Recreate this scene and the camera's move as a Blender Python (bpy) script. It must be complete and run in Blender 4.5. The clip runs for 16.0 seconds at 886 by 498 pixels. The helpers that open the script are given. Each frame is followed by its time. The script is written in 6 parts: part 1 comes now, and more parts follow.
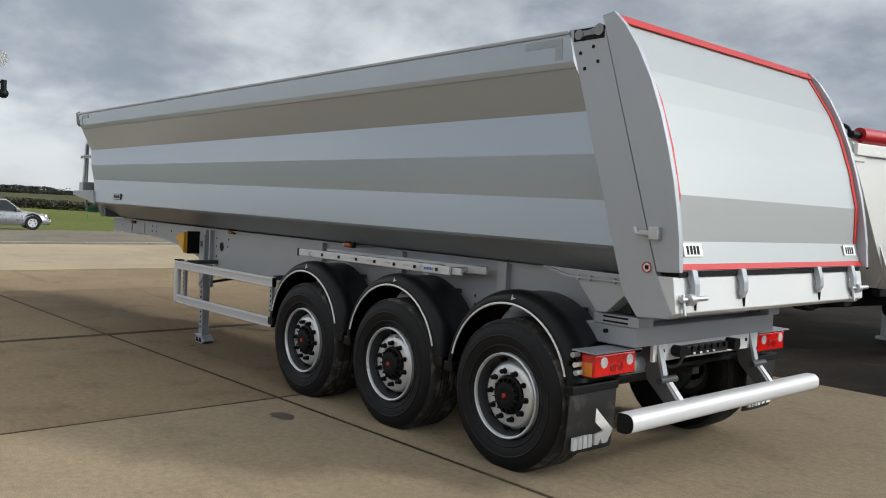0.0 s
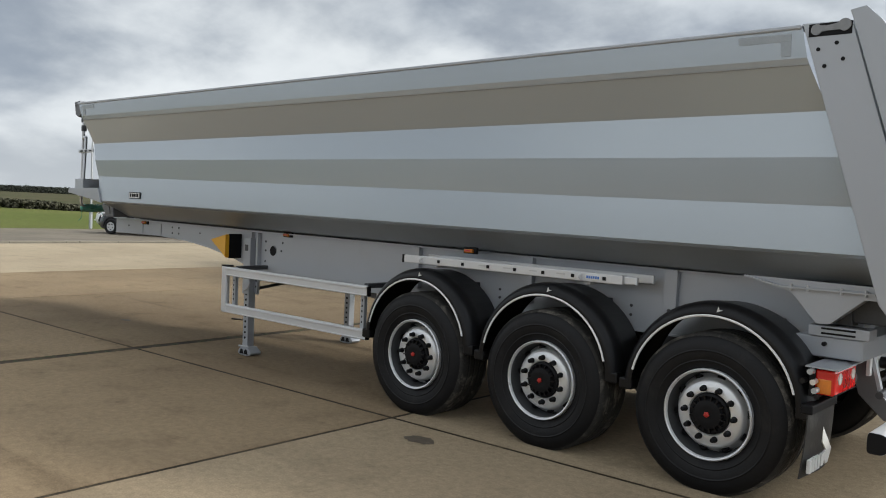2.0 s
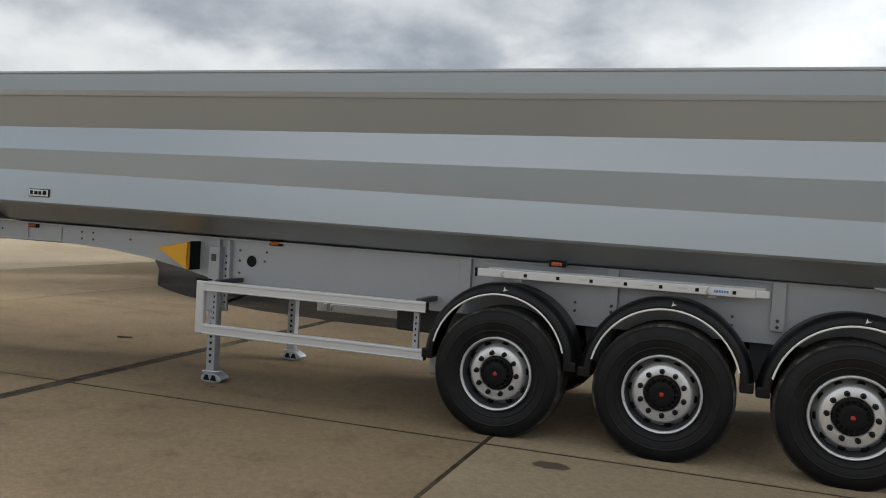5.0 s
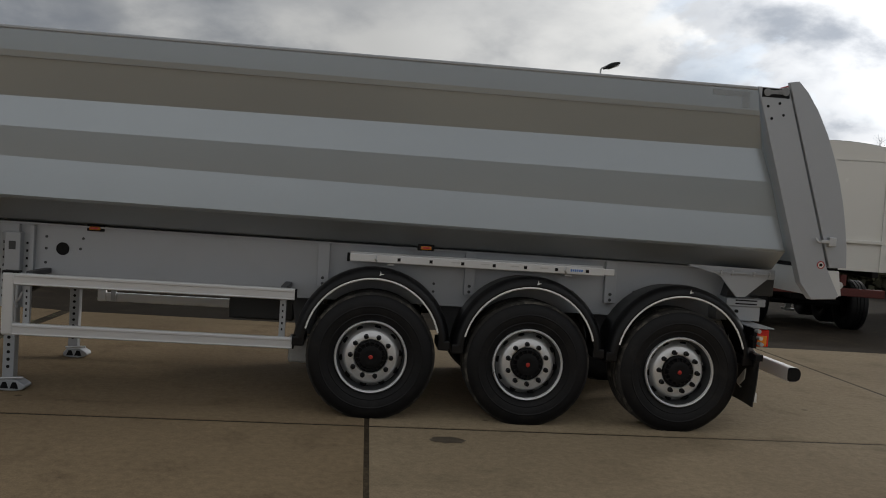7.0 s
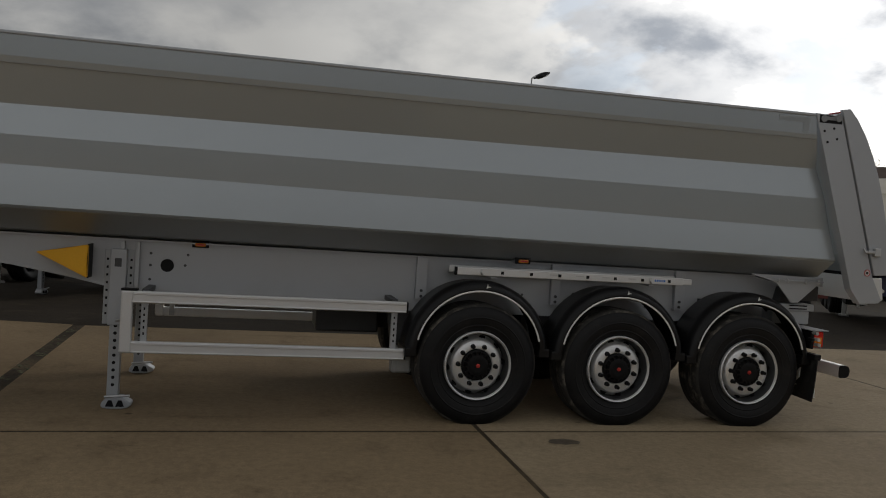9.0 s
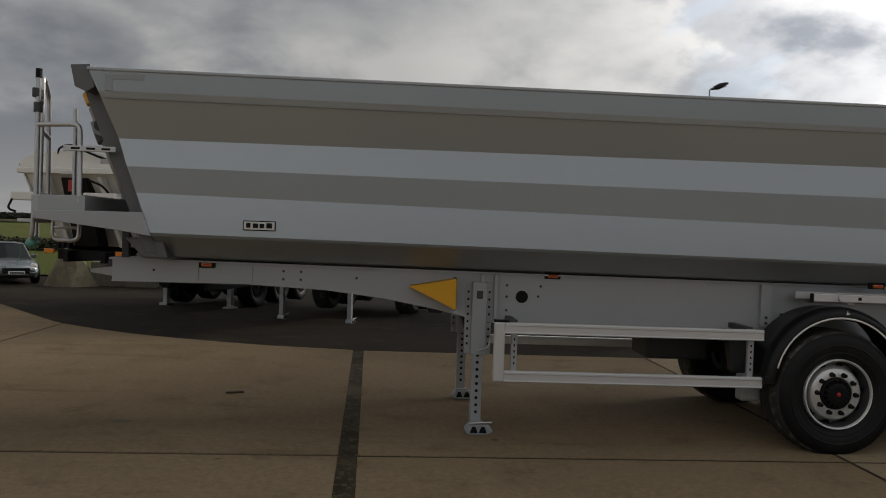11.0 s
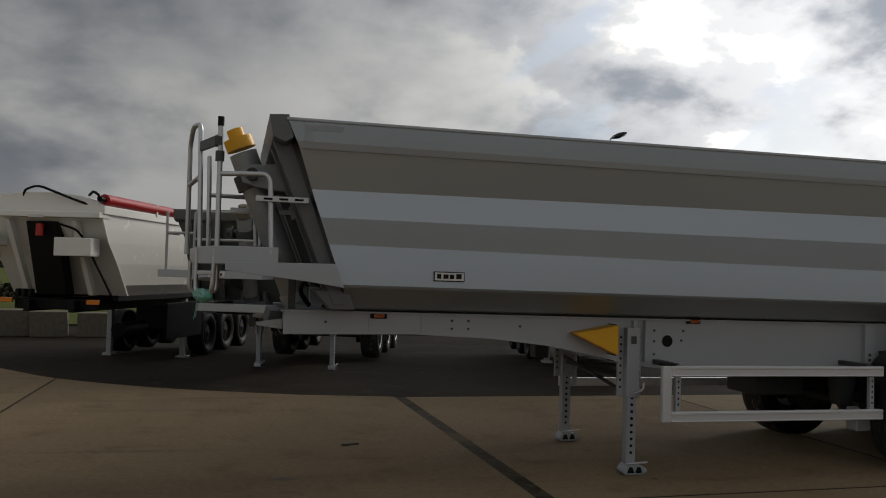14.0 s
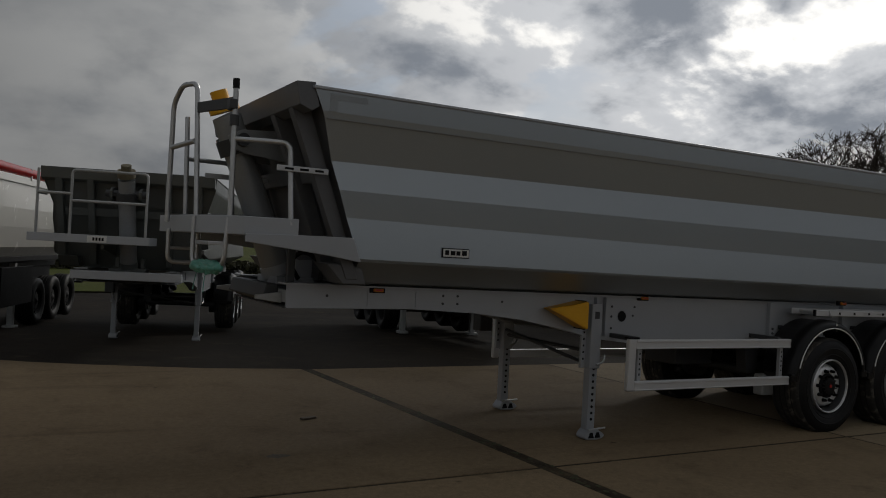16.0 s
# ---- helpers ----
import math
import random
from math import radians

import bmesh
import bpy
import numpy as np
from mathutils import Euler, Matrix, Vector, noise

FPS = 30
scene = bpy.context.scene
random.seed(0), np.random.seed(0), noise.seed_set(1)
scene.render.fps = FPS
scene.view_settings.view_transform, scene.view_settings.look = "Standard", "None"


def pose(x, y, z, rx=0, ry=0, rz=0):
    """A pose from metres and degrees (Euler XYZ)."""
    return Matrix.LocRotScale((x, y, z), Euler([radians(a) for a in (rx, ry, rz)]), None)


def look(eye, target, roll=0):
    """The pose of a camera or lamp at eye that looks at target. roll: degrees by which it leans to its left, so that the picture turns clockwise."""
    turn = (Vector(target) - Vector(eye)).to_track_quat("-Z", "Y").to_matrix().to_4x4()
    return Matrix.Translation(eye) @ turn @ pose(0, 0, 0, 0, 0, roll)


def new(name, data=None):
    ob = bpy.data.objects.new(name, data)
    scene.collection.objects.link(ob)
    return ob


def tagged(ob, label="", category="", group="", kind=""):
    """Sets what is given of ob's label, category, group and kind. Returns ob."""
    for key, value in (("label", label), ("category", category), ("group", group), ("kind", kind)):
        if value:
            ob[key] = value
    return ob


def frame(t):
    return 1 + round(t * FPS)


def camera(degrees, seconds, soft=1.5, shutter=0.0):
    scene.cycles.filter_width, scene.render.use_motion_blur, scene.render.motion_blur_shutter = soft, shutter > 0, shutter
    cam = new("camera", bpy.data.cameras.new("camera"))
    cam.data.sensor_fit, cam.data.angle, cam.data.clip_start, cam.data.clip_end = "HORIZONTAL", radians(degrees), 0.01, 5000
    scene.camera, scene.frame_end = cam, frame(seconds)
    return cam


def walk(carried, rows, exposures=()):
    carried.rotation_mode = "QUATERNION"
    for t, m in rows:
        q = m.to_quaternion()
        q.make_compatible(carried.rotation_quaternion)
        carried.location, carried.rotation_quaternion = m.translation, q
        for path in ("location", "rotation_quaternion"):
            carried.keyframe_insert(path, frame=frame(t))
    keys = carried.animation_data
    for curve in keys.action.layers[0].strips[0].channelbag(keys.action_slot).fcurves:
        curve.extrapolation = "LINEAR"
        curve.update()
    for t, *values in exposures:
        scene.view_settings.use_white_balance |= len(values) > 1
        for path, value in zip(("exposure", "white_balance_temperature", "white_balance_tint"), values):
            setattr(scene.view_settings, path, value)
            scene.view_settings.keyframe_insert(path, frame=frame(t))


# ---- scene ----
cam = camera(56.2, 16.0, soft=1.0)
PATH = [
    (0, (3.949, -4.205, 1.782), (2.458, -2.875, 1.687), 2.6),
    (0.5, (3.512, -4.52, 1.753), (2.052, -3.157, 1.659), 2.8),
    (1, (3.066, -4.797, 1.748), (1.679, -3.359, 1.66), 2.8),
    (1.5, (2.658, -5.02, 1.78), (1.32, -3.537, 1.686), 2.5),
    (2, (2.184, -5.223, 1.77), (0.87, -3.719, 1.672), 2.6),
    (2.5, (1.705, -5.428, 1.773), (0.438, -3.883, 1.668), 2.5),
    (3, (1.226, -5.589, 1.719), (-0.007, -4.017, 1.622), 2.6),
    (5.5, (-1.324, -6.617, 1.772), (-1.756, -4.666, 1.693), 3.4),
    (6, (-1.805, -6.685, 1.761), (-1.987, -4.695, 1.683), 3.4),
    (6.5, (-2.254, -6.791, 1.77), (-2.248, -4.793, 1.684), 3.5),
    (7, (-2.711, -6.83, 1.744), (-2.527, -4.841, 1.653), 3.8),
    (7.5, (-3.146, -6.882, 1.745), (-2.809, -4.914, 1.645), 3.8),
    (8, (-3.588, -6.916, 1.724), (-3.141, -4.969, 1.632), 3.8),
    (10.5, (-5.986, -6.896, 1.77), (-5.659, -4.924, 1.731), 2.4),
    (11, (-6.437, -6.796, 1.77), (-6.31, -4.8, 1.726), 2.1),
    (11.5, (-6.909, -6.785, 1.786), (-6.896, -4.786, 1.73), 1.7),
    (12, (-7.365, -6.775, 1.781), (-7.383, -4.776, 1.73), 1.5),
    (12.5, (-7.824, -6.74, 1.814), (-7.753, -4.741, 1.819), 0.9),
    (13, (-8.286, -6.736, 1.817), (-8.107, -4.744, 1.845), 0.9),
    (13.5, (-8.744, -6.655, 1.79), (-8.44, -4.679, 1.845), 1.3),
    (14, (-9.201, -6.586, 1.763), (-8.718, -4.646, 1.827), 1.7),
    (14.5, (-9.653, -6.519, 1.754), (-9.016, -4.625, 1.82), 2.2),
    (15, (-10.075, -6.333, 1.776), (-9.303, -4.489, 1.838), 2.7),
    (15.5, (-10.553, -6.192, 1.788), (-9.669, -4.398, 1.81), 3.0),
    (16, (-10.966, -6.011, 1.747), (-9.995, -4.263, 1.758), 3.2),
]
EXPOSURES = [(0, 0.5, 6250, 8), (1.5, 0.58, 6250, 8), (3, 0.74, 6350, 8), (5.5, 0.5, 6500, 9), (6, 0.03, 6600, 9), (6.5, -0.16, 6650, 10), (7, -0.2, 6700, 10), (8, -0.4, 6800, 10), (10.5, -0.44, 6850, 11), (12, -0.1, 6850, 11), (13, -0.3, 6800, 11), (14.5, -0.88, 6750, 10), (16, -1.34, 6600, 10)]
walk(cam, [(t, look(eye, target, roll)) for t, eye, target, roll in PATH], EXPOSURES)

# ---- sky and sun ----
SUN_AZ, SUN_EL = radians(57), radians(29)  # clockwise from +y, height
SUN_DIR = Vector((math.sin(SUN_AZ) * math.cos(SUN_EL), math.cos(SUN_AZ) * math.cos(SUN_EL), math.sin(SUN_EL)))


class Nodes:
    """Short hand for building node trees."""

    def __init__(self, tree):
        self.tree = tree
        tree.nodes.clear()

    def add(self, kind, **props):
        node = self.tree.nodes.new(kind)
        ins = props.pop("ins", {})
        for key, value in props.items():
            setattr(node, key, value)
        for key, value in ins.items():
            self.set(node.inputs[key], value)
        return node

    def set(self, socket, value):
        if hasattr(value, "is_output"):
            self.tree.links.new(value, socket)
        else:
            socket.default_value = value

    def math(self, op, a, b=0.0, clamp=False):
        node = self.add("ShaderNodeMath", operation=op, use_clamp=clamp)
        self.set(node.inputs[0], a)
        self.set(node.inputs[1], b)
        return node.outputs[0]

    def mix(self, fac, a, b, blend="MIX"):
        node = self.add("ShaderNodeMix", data_type="RGBA", blend_type=blend)
        self.set(node.inputs[0], fac)
        self.set(node.inputs[6], a)
        self.set(node.inputs[7], b)
        return node.outputs[2]

    def noise(self, vector, scale, detail=4.0, rough=0.55, distort=0.0):
        node = self.add("ShaderNodeTexNoise", ins={"Scale": scale, "Detail": detail, "Roughness": rough, "Distortion": distort})
        if vector is not None:
            self.tree.links.new(vector, node.inputs["Vector"])
        return node.outputs["Fac"]

    def ramp(self, fac, stops):
        node = self.add("ShaderNodeValToRGB")
        els = node.color_ramp.elements
        while len(els) < len(stops):
            els.new(0.5)
        for el, (p, c) in zip(els, stops):
            el.position = p
            el.color = (*c, 1) if hasattr(c, "__len__") else (c, c, c, 1)
        self.set(node.inputs[0], fac)
        return node.outputs[0]

    def between(self, fac, lo, hi):
        node = self.add("ShaderNodeMapRange", interpolation_type="SMOOTHSTEP")
        self.set(node.inputs[0], fac)
        node.inputs[1].default_value, node.inputs[2].default_value = lo, hi
        return node.outputs[0]


def make_world():
    world = bpy.data.worlds.new("cloudy_sky")
    world.use_nodes = True
    scene.world = world
    n = Nodes(world.node_tree)
    way = n.add("ShaderNodeTexCoord").outputs["Generated"]
    sky = n.add("ShaderNodeTexSky", sky_type="NISHITA", sun_disc=False, sun_elevation=SUN_EL, sun_rotation=SUN_AZ, dust_density=1.5)
    split = n.add("ShaderNodeSeparateXYZ", ins={0: way})
    x, y, z = split.outputs
    up = n.math("MAXIMUM", z, 0.0)
    deep = n.math("ADD", up, 0.42)
    flat = n.add("ShaderNodeCombineXYZ", ins={0: n.math("DIVIDE", x, deep), 1: n.math("DIVIDE", y, deep), 2: 0.35}).outputs[0]
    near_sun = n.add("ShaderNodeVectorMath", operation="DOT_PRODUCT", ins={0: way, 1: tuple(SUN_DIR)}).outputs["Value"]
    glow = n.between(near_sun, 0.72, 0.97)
    # Layered cloud: a soft grey deck, heaped clouds with ragged edges, thin streaks.
    wide = n.noise(flat, 1.35, 4.0, 0.5, 0.25)
    puffs = n.noise(flat, 3.6, 10.0, 0.55, 0.1)
    fine = n.noise(flat, 5.5, 8.0, 0.62, 0.3)
    heap = n.math("ADD", n.math("MULTIPLY", wide, 0.40), n.math("MULTIPLY", puffs, 0.60))
    crisp = n.between(heap, 0.455, 0.505)
    soft = n.between(n.math("ADD", n.math("MULTIPLY", wide, 0.66), n.math("MULTIPLY", puffs, 0.34)), 0.40, 0.60)
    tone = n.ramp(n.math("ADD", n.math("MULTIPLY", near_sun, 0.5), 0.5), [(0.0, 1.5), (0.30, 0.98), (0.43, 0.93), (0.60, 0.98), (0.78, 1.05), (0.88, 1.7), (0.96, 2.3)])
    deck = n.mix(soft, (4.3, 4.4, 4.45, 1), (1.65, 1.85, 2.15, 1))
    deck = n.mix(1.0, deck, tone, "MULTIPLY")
    # Unseen southern sky, brightened to lift the reflections on the trailer side.
    south_lift = n.between(n.add("ShaderNodeVectorMath", operation="DOT_PRODUCT", ins={0: way, 1: (0.20, -0.95, 0.22)}).outputs["Value"], 0.5, 0.98)
    deck = n.mix(n.math("MULTIPLY", south_lift, 0.6), deck, (5.2, 5.25, 5.3, 1))
    shade = n.mix(n.between(puffs, 0.50, 0.68), (12, 12.4, 13, 1), (4.4, 4.9, 5.7, 1))
    edge = n.mix(crisp, (22, 21.8, 21.2, 1), shade)
    cloud = n.mix(glow, deck, edge)
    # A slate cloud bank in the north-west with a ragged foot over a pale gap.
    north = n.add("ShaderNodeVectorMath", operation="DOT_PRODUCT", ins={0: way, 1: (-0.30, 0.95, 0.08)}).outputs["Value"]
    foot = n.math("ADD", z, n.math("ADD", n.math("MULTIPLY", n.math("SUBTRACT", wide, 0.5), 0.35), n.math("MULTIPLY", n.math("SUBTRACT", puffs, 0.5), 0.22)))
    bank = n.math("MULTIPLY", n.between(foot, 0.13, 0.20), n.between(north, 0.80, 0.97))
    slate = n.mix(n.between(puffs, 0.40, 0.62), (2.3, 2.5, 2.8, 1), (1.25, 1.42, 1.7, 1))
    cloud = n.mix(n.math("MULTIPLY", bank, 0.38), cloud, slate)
    # Breaks of blue, more of them towards the sun.
    holes = n.between(n.noise(flat, 2.3, 7.0, 0.58, 0.3), 0.565, 0.64)
    blue = n.mix(0.5, sky.outputs[0], (7.5, 9.2, 11.5, 1))
    cover = n.math("MULTIPLY", n.math("MULTIPLY", holes, n.between(near_sun, 0.70, 0.9)), 0.85)
    mixed = n.mix(cover, cloud, blue)
    haze = n.between(z, 0.13, 0.0)
    mixed = n.mix(n.math("MULTIPLY", haze, 0.6), mixed, n.mix(glow, (3.2, 3.25, 3.25, 1), (6.4, 6.3, 6.1, 1)))
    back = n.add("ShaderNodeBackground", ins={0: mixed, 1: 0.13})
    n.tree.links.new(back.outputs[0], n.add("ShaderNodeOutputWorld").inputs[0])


make_world()
sun = new("sun", bpy.data.lights.new("sun", "SUN"))
sun.data.energy, sun.data.angle, sun.data.color = 1.5, radians(7), (1.0, 0.95, 0.87)
sun.matrix_world = look((0, 0, 30), Vector((0, 0, 30)) - SUN_DIR)

# ---- materials ----
def material(name, color, rough=0.5, metal=0.0, grain=0.0, scale=20.0, stain=0.0, stain_color=(0.1, 0.08, 0.06), stain_scale=1.2, bump=0.0, bump_scale=60.0, coat=0.0, island=0.0, each=0.0, spec=0.5, rough_var=0.08):
    """Paint, metal, rubber or plastic with grain, stains, bump and wear."""
    m = bpy.data.materials.new(name)
    m.use_nodes = True
    n = Nodes(m.node_tree)
    at = n.add("ShaderNodeTexCoord").outputs["Object"]
    col = (*color, 1)
    out = n.add("ShaderNodeOutputMaterial")
    bsdf = n.add("ShaderNodeBsdfPrincipled", ins={"Metallic": metal, "Coat Weight": coat, "Coat Roughness": 0.08, "Specular IOR Level": spec})
    if grain:
        fine = n.noise(at, scale, 6.0, 0.65)
        col = n.mix(1.0, col, n.ramp(fine, [(0.25, 1 - grain), (0.75, 1 + grain)]), "MULTIPLY")
    if stain:
        patch = n.between(n.noise(at, stain_scale, 7.0, 0.62, 0.4), 0.50, 0.74)
        col = n.mix(n.math("MULTIPLY", patch, stain), col, (*stain_color, 1))
    if each:
        info = n.add("ShaderNodeObjectInfo").outputs["Random"]
        col = n.mix(1.0, col, n.ramp(info, [(0, 1 - each), (1, 1 + each)]), "MULTIPLY")
    if island:
        info = n.add("ShaderNodeNewGeometry").outputs["Random Per Island"]
        col = n.mix(1.0, col, n.ramp(info, [(0, 1 - island), (1, 1 + island)]), "MULTIPLY")
    n.set(bsdf.inputs["Base Color"], col)
    varied = n.noise(at, 3.0, 5.0, 0.6)
    n.set(bsdf.inputs["Roughness"], n.math("ADD", rough - rough_var, n.math("MULTIPLY", varied, 2 * rough_var)))
    if bump:
        h = n.noise(at, bump_scale, 5.0, 0.6)
        bp = n.add("ShaderNodeBump", ins={"Strength": bump, "Distance": 0.01, "Height": h})
        n.set(bsdf.inputs["Normal"], bp.outputs[0])
    n.tree.links.new(bsdf.outputs[0], out.inputs[0])
    return m


SILVER = material("silver_paint", (0.418, 0.462, 0.500), 0.25, 0.47, 0.0, 400, 0.0, (0.33, 0.34, 0.35), 0.7, 0.0, 0.8, 0.12, rough_var=0.05)
SILVER_SATIN = material("satin_belly_paint", (0.40, 0.43, 0.455), 0.38, 0.52, 0.03, 60, 0.12, (0.26, 0.25, 0.23), 2.0)
SILVER_FRAME = material("silver_frame_paint", (0.40, 0.42, 0.45), 0.42, 0.25, 0.02, 300, 0.06, (0.25, 0.24, 0.22), 2.0, 0.02, 6, 0.2)
CHASSIS = material("chassis_paint", (0.42, 0.44, 0.47), 0.45, 0.15, 0.03, 200, 0.12, (0.28, 0.27, 0.25), 2.2, 0.02, 8, 0.15)
GATE = material("pale_gate_paint", (0.42, 0.437, 0.427), 0.30, 0.25, 0.0, 200, 0.0, (0.42, 0.43, 0.43), 0.8, 0.0, 3, 0.2, rough_var=0.04)
WHITE = material("white_paint", (0.64, 0.65, 0.645), 0.35, 0.0, 0.02, 200, 0.07, (0.5, 0.49, 0.46), 1.5, 0.01, 3, 0.3)
BAR_ALU = material("anodised_bar", (0.66, 0.665, 0.67), 0.5, 0.35, 0.03, 60, 0.06, (0.5, 0.5, 0.49), 3)
ALU = material("bare_aluminium", (0.66, 0.67, 0.685), 0.40, 0.45, 0.04, 160, 0.06, (0.4, 0.4, 0.39), 3)
STEEL = material("zinc_steel", (0.55, 0.56, 0.57), 0.4, 0.85, 0.08, 90, 0.15, (0.3, 0.28, 0.25), 5, 0.05, 60)
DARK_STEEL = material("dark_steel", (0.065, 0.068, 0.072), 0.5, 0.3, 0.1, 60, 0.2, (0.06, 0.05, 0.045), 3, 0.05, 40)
GREEN_GREY = material("olive_grey_paint", (0.115, 0.125, 0.12), 0.42, 0.2, 0.04, 120, 0.2, (0.2, 0.19, 0.17), 2.4, 0.02, 10, 0.1)
RUBBER = material("tyre_rubber", (0.007, 0.007, 0.008), 0.55, 0.0, 0.2, 60, 0.25, (0.040, 0.037, 0.032), 6, 0.15, 90, spec=0.28)
TREAD = material("dusty_tread", (0.035, 0.033, 0.030), 0.9, 0.0, 0.4, 60, 0.9, (0.20, 0.18, 0.15), 9, 0.5, 45)
PLASTIC = material("black_plastic", (0.006, 0.006, 0.007), 0.36, 0.0, 0.1, 80, 0.15, (0.022, 0.021, 0.020), 3, 0.05, 120, spec=0.28)
FLAP = material("flap_rubber", (0.014, 0.014, 0.015), 0.5, 0.0, 0.1, 80, 0.4, (0.10, 0.10, 0.095), 8, 0.08, 50)
BLACK = material("black_paint", (0.006, 0.006, 0.007), 0.55, 0.0, 0.1, 60, spec=0.2)
PIPING = material("white_piping", (0.82, 0.82, 0.80), 0.5, 0.0, 0.08, 60)
PRINT_WHITE = material("white_print", (0.72, 0.72, 0.70), 0.55, 0.0, 0.1, 50, 0.15, (0.3, 0.3, 0.28), 12)
RUST_RED = material("dark_red_chassis", (0.10, 0.018, 0.014), 0.6, 0.0, 0.3, 30, 0.4, (0.05, 0.03, 0.025), 4)
DARK_RED = material("hub_red", (0.45, 0.028, 0.02), 0.4, 0.0, 0.2, 80)
RED = material("red_paint", (0.48, 0.028, 0.03), 0.4, 0.0, 0.05, 60, 0.1, (0.3, 0.05, 0.05), 4)
PINK_TAPE = material("red_marker_tape", (0.50, 0.028, 0.022), 0.30, 0.0, 0.06, 90, 0.15, (0.6, 0.12, 0.1), 4)
RED_LENS = material("red_lens", (0.62, 0.008, 0.006), 0.12, 0.0, 0.1, 40, coat=0.6)
AMBER_DULL = material("dull_amber_lens", (0.52, 0.17, 0.02), 0.25, 0.0, 0.15, 40, coat=0.3)
AMBER = material("amber_lens", (0.75, 0.22, 0.02), 0.18, 0.0, 0.1, 40, coat=0.5)
RED_DEEP = material("deep_red_lens", (0.30, 0.004, 0.004), 0.10, 0.0, 0.1, 40, coat=0.6)
CLEAR_LENS = material("clear_lens", (0.75, 0.72, 0.68), 0.12, 0.3, 0.1, 60, coat=0.6)
YELLOW = material("yellow_plastic", (0.78, 0.40, 0.012), 0.42, 0.0, 0.04, 60, 0.1, (0.5, 0.26, 0.02), 4)
BLUE_STICKER = material("blue_sticker", (0.03, 0.16, 0.55), 0.4)
TEAL_WRAP = material("teal_film_wrap", (0.10, 0.34, 0.27), 0.3, 0.0, 0.25, 20, 0.3, (0.35, 0.55, 0.48), 14, 0.4, 30)
CREAM_WHITE = material("trailer_white", (0.76, 0.75, 0.71), 0.25, 0.0, 0.02, 100, 0.06, (0.55, 0.54, 0.5), 1.4, 0.01, 2.5, 0.4)
RED_TARP = material("red_tarpaulin", (0.42, 0.015, 0.018), 0.32, 0.0, 0.1, 20, 0.12, (0.2, 0.01, 0.01), 3, 0.25, 8)
NAVY = material("navy_chassis", (0.02, 0.025, 0.08), 0.4, 0.0, 0.1, 40)
GLASS_DARK = material("dark_glass", (0.008, 0.010, 0.012), 0.06, 0.0, coat=0.0, spec=0.35)
CAR_GREY = material("car_grey_paint", (0.17, 0.19, 0.20), 0.28, 0.6, 0.02, 300, coat=1.0)
CAR_BLACK = material("car_black_paint", (0.010, 0.012, 0.018), 0.3, 0.0, coat=0.25)
CAR_SILVER = material("car_silver_paint", (0.34, 0.345, 0.355), 0.28, 0.6, coat=1.0)
CAR_WHITE = material("car_white_paint", (0.75, 0.76, 0.77), 0.25, coat=1.0)
GALV = material("galvanised_post", (0.42, 0.43, 0.43), 0.55, 0.4, 0.1, 30, 0.2, (0.25, 0.24, 0.22), 3)
STONE = material("rough_stone", (0.15, 0.128, 0.085), 0.9, 0.0, 0.3, 5, 0.5, (0.16, 0.15, 0.10), 1.5, 0.8, 8)
BLOCK = material("concrete_block", (0.12, 0.105, 0.08), 0.9, 0.0, 0.25, 8, 0.5, (0.10, 0.095, 0.08), 2, 0.5, 12)
MOSS = material("joint_moss", (0.055, 0.060, 0.030), 0.95, 0.0, 0.4, 60, 0.5, (0.11, 0.09, 0.055), 25, 0.4, 60)
BARK = material("bark", (0.075, 0.06, 0.045), 0.95, 0.0, 0.3, 12, bump=0.4, bump_scale=20)
TWIG = material("twigs", (0.06, 0.048, 0.038), 0.95, 0.0, 0.3, 12)
HEDGE = material("hedge_leaves", (0.060, 0.058, 0.032), 0.9, 0.0, 0.3, 0.3, 0.4, (0.07, 0.058, 0.035), 0.12, island=0.4)
FAR_WOOD = material("far_woodland", (0.040, 0.043, 0.034), 0.95, 0.0, 0.2, 0.2, island=0.18, spec=0.05)
HOUSE_WALL = material("house_render", (0.16, 0.12, 0.09), 0.9, 0.0, 0.15, 3, 0.3, (0.10, 0.08, 0.065), 0.8, 0.2, 15)
BRICK_RED = material("chimney_brick", (0.075, 0.05, 0.04), 0.9, 0.0, 0.3, 9, 0.3, (0.05, 0.04, 0.035), 2, 0.4, 20)
ROOF_TILE = material("roof_tile", (0.055, 0.038, 0.032), 0.85, 0.0, 0.3, 6, 0.3, (0.05, 0.05, 0.04), 1.2, 0.5, 14, each=0.25)


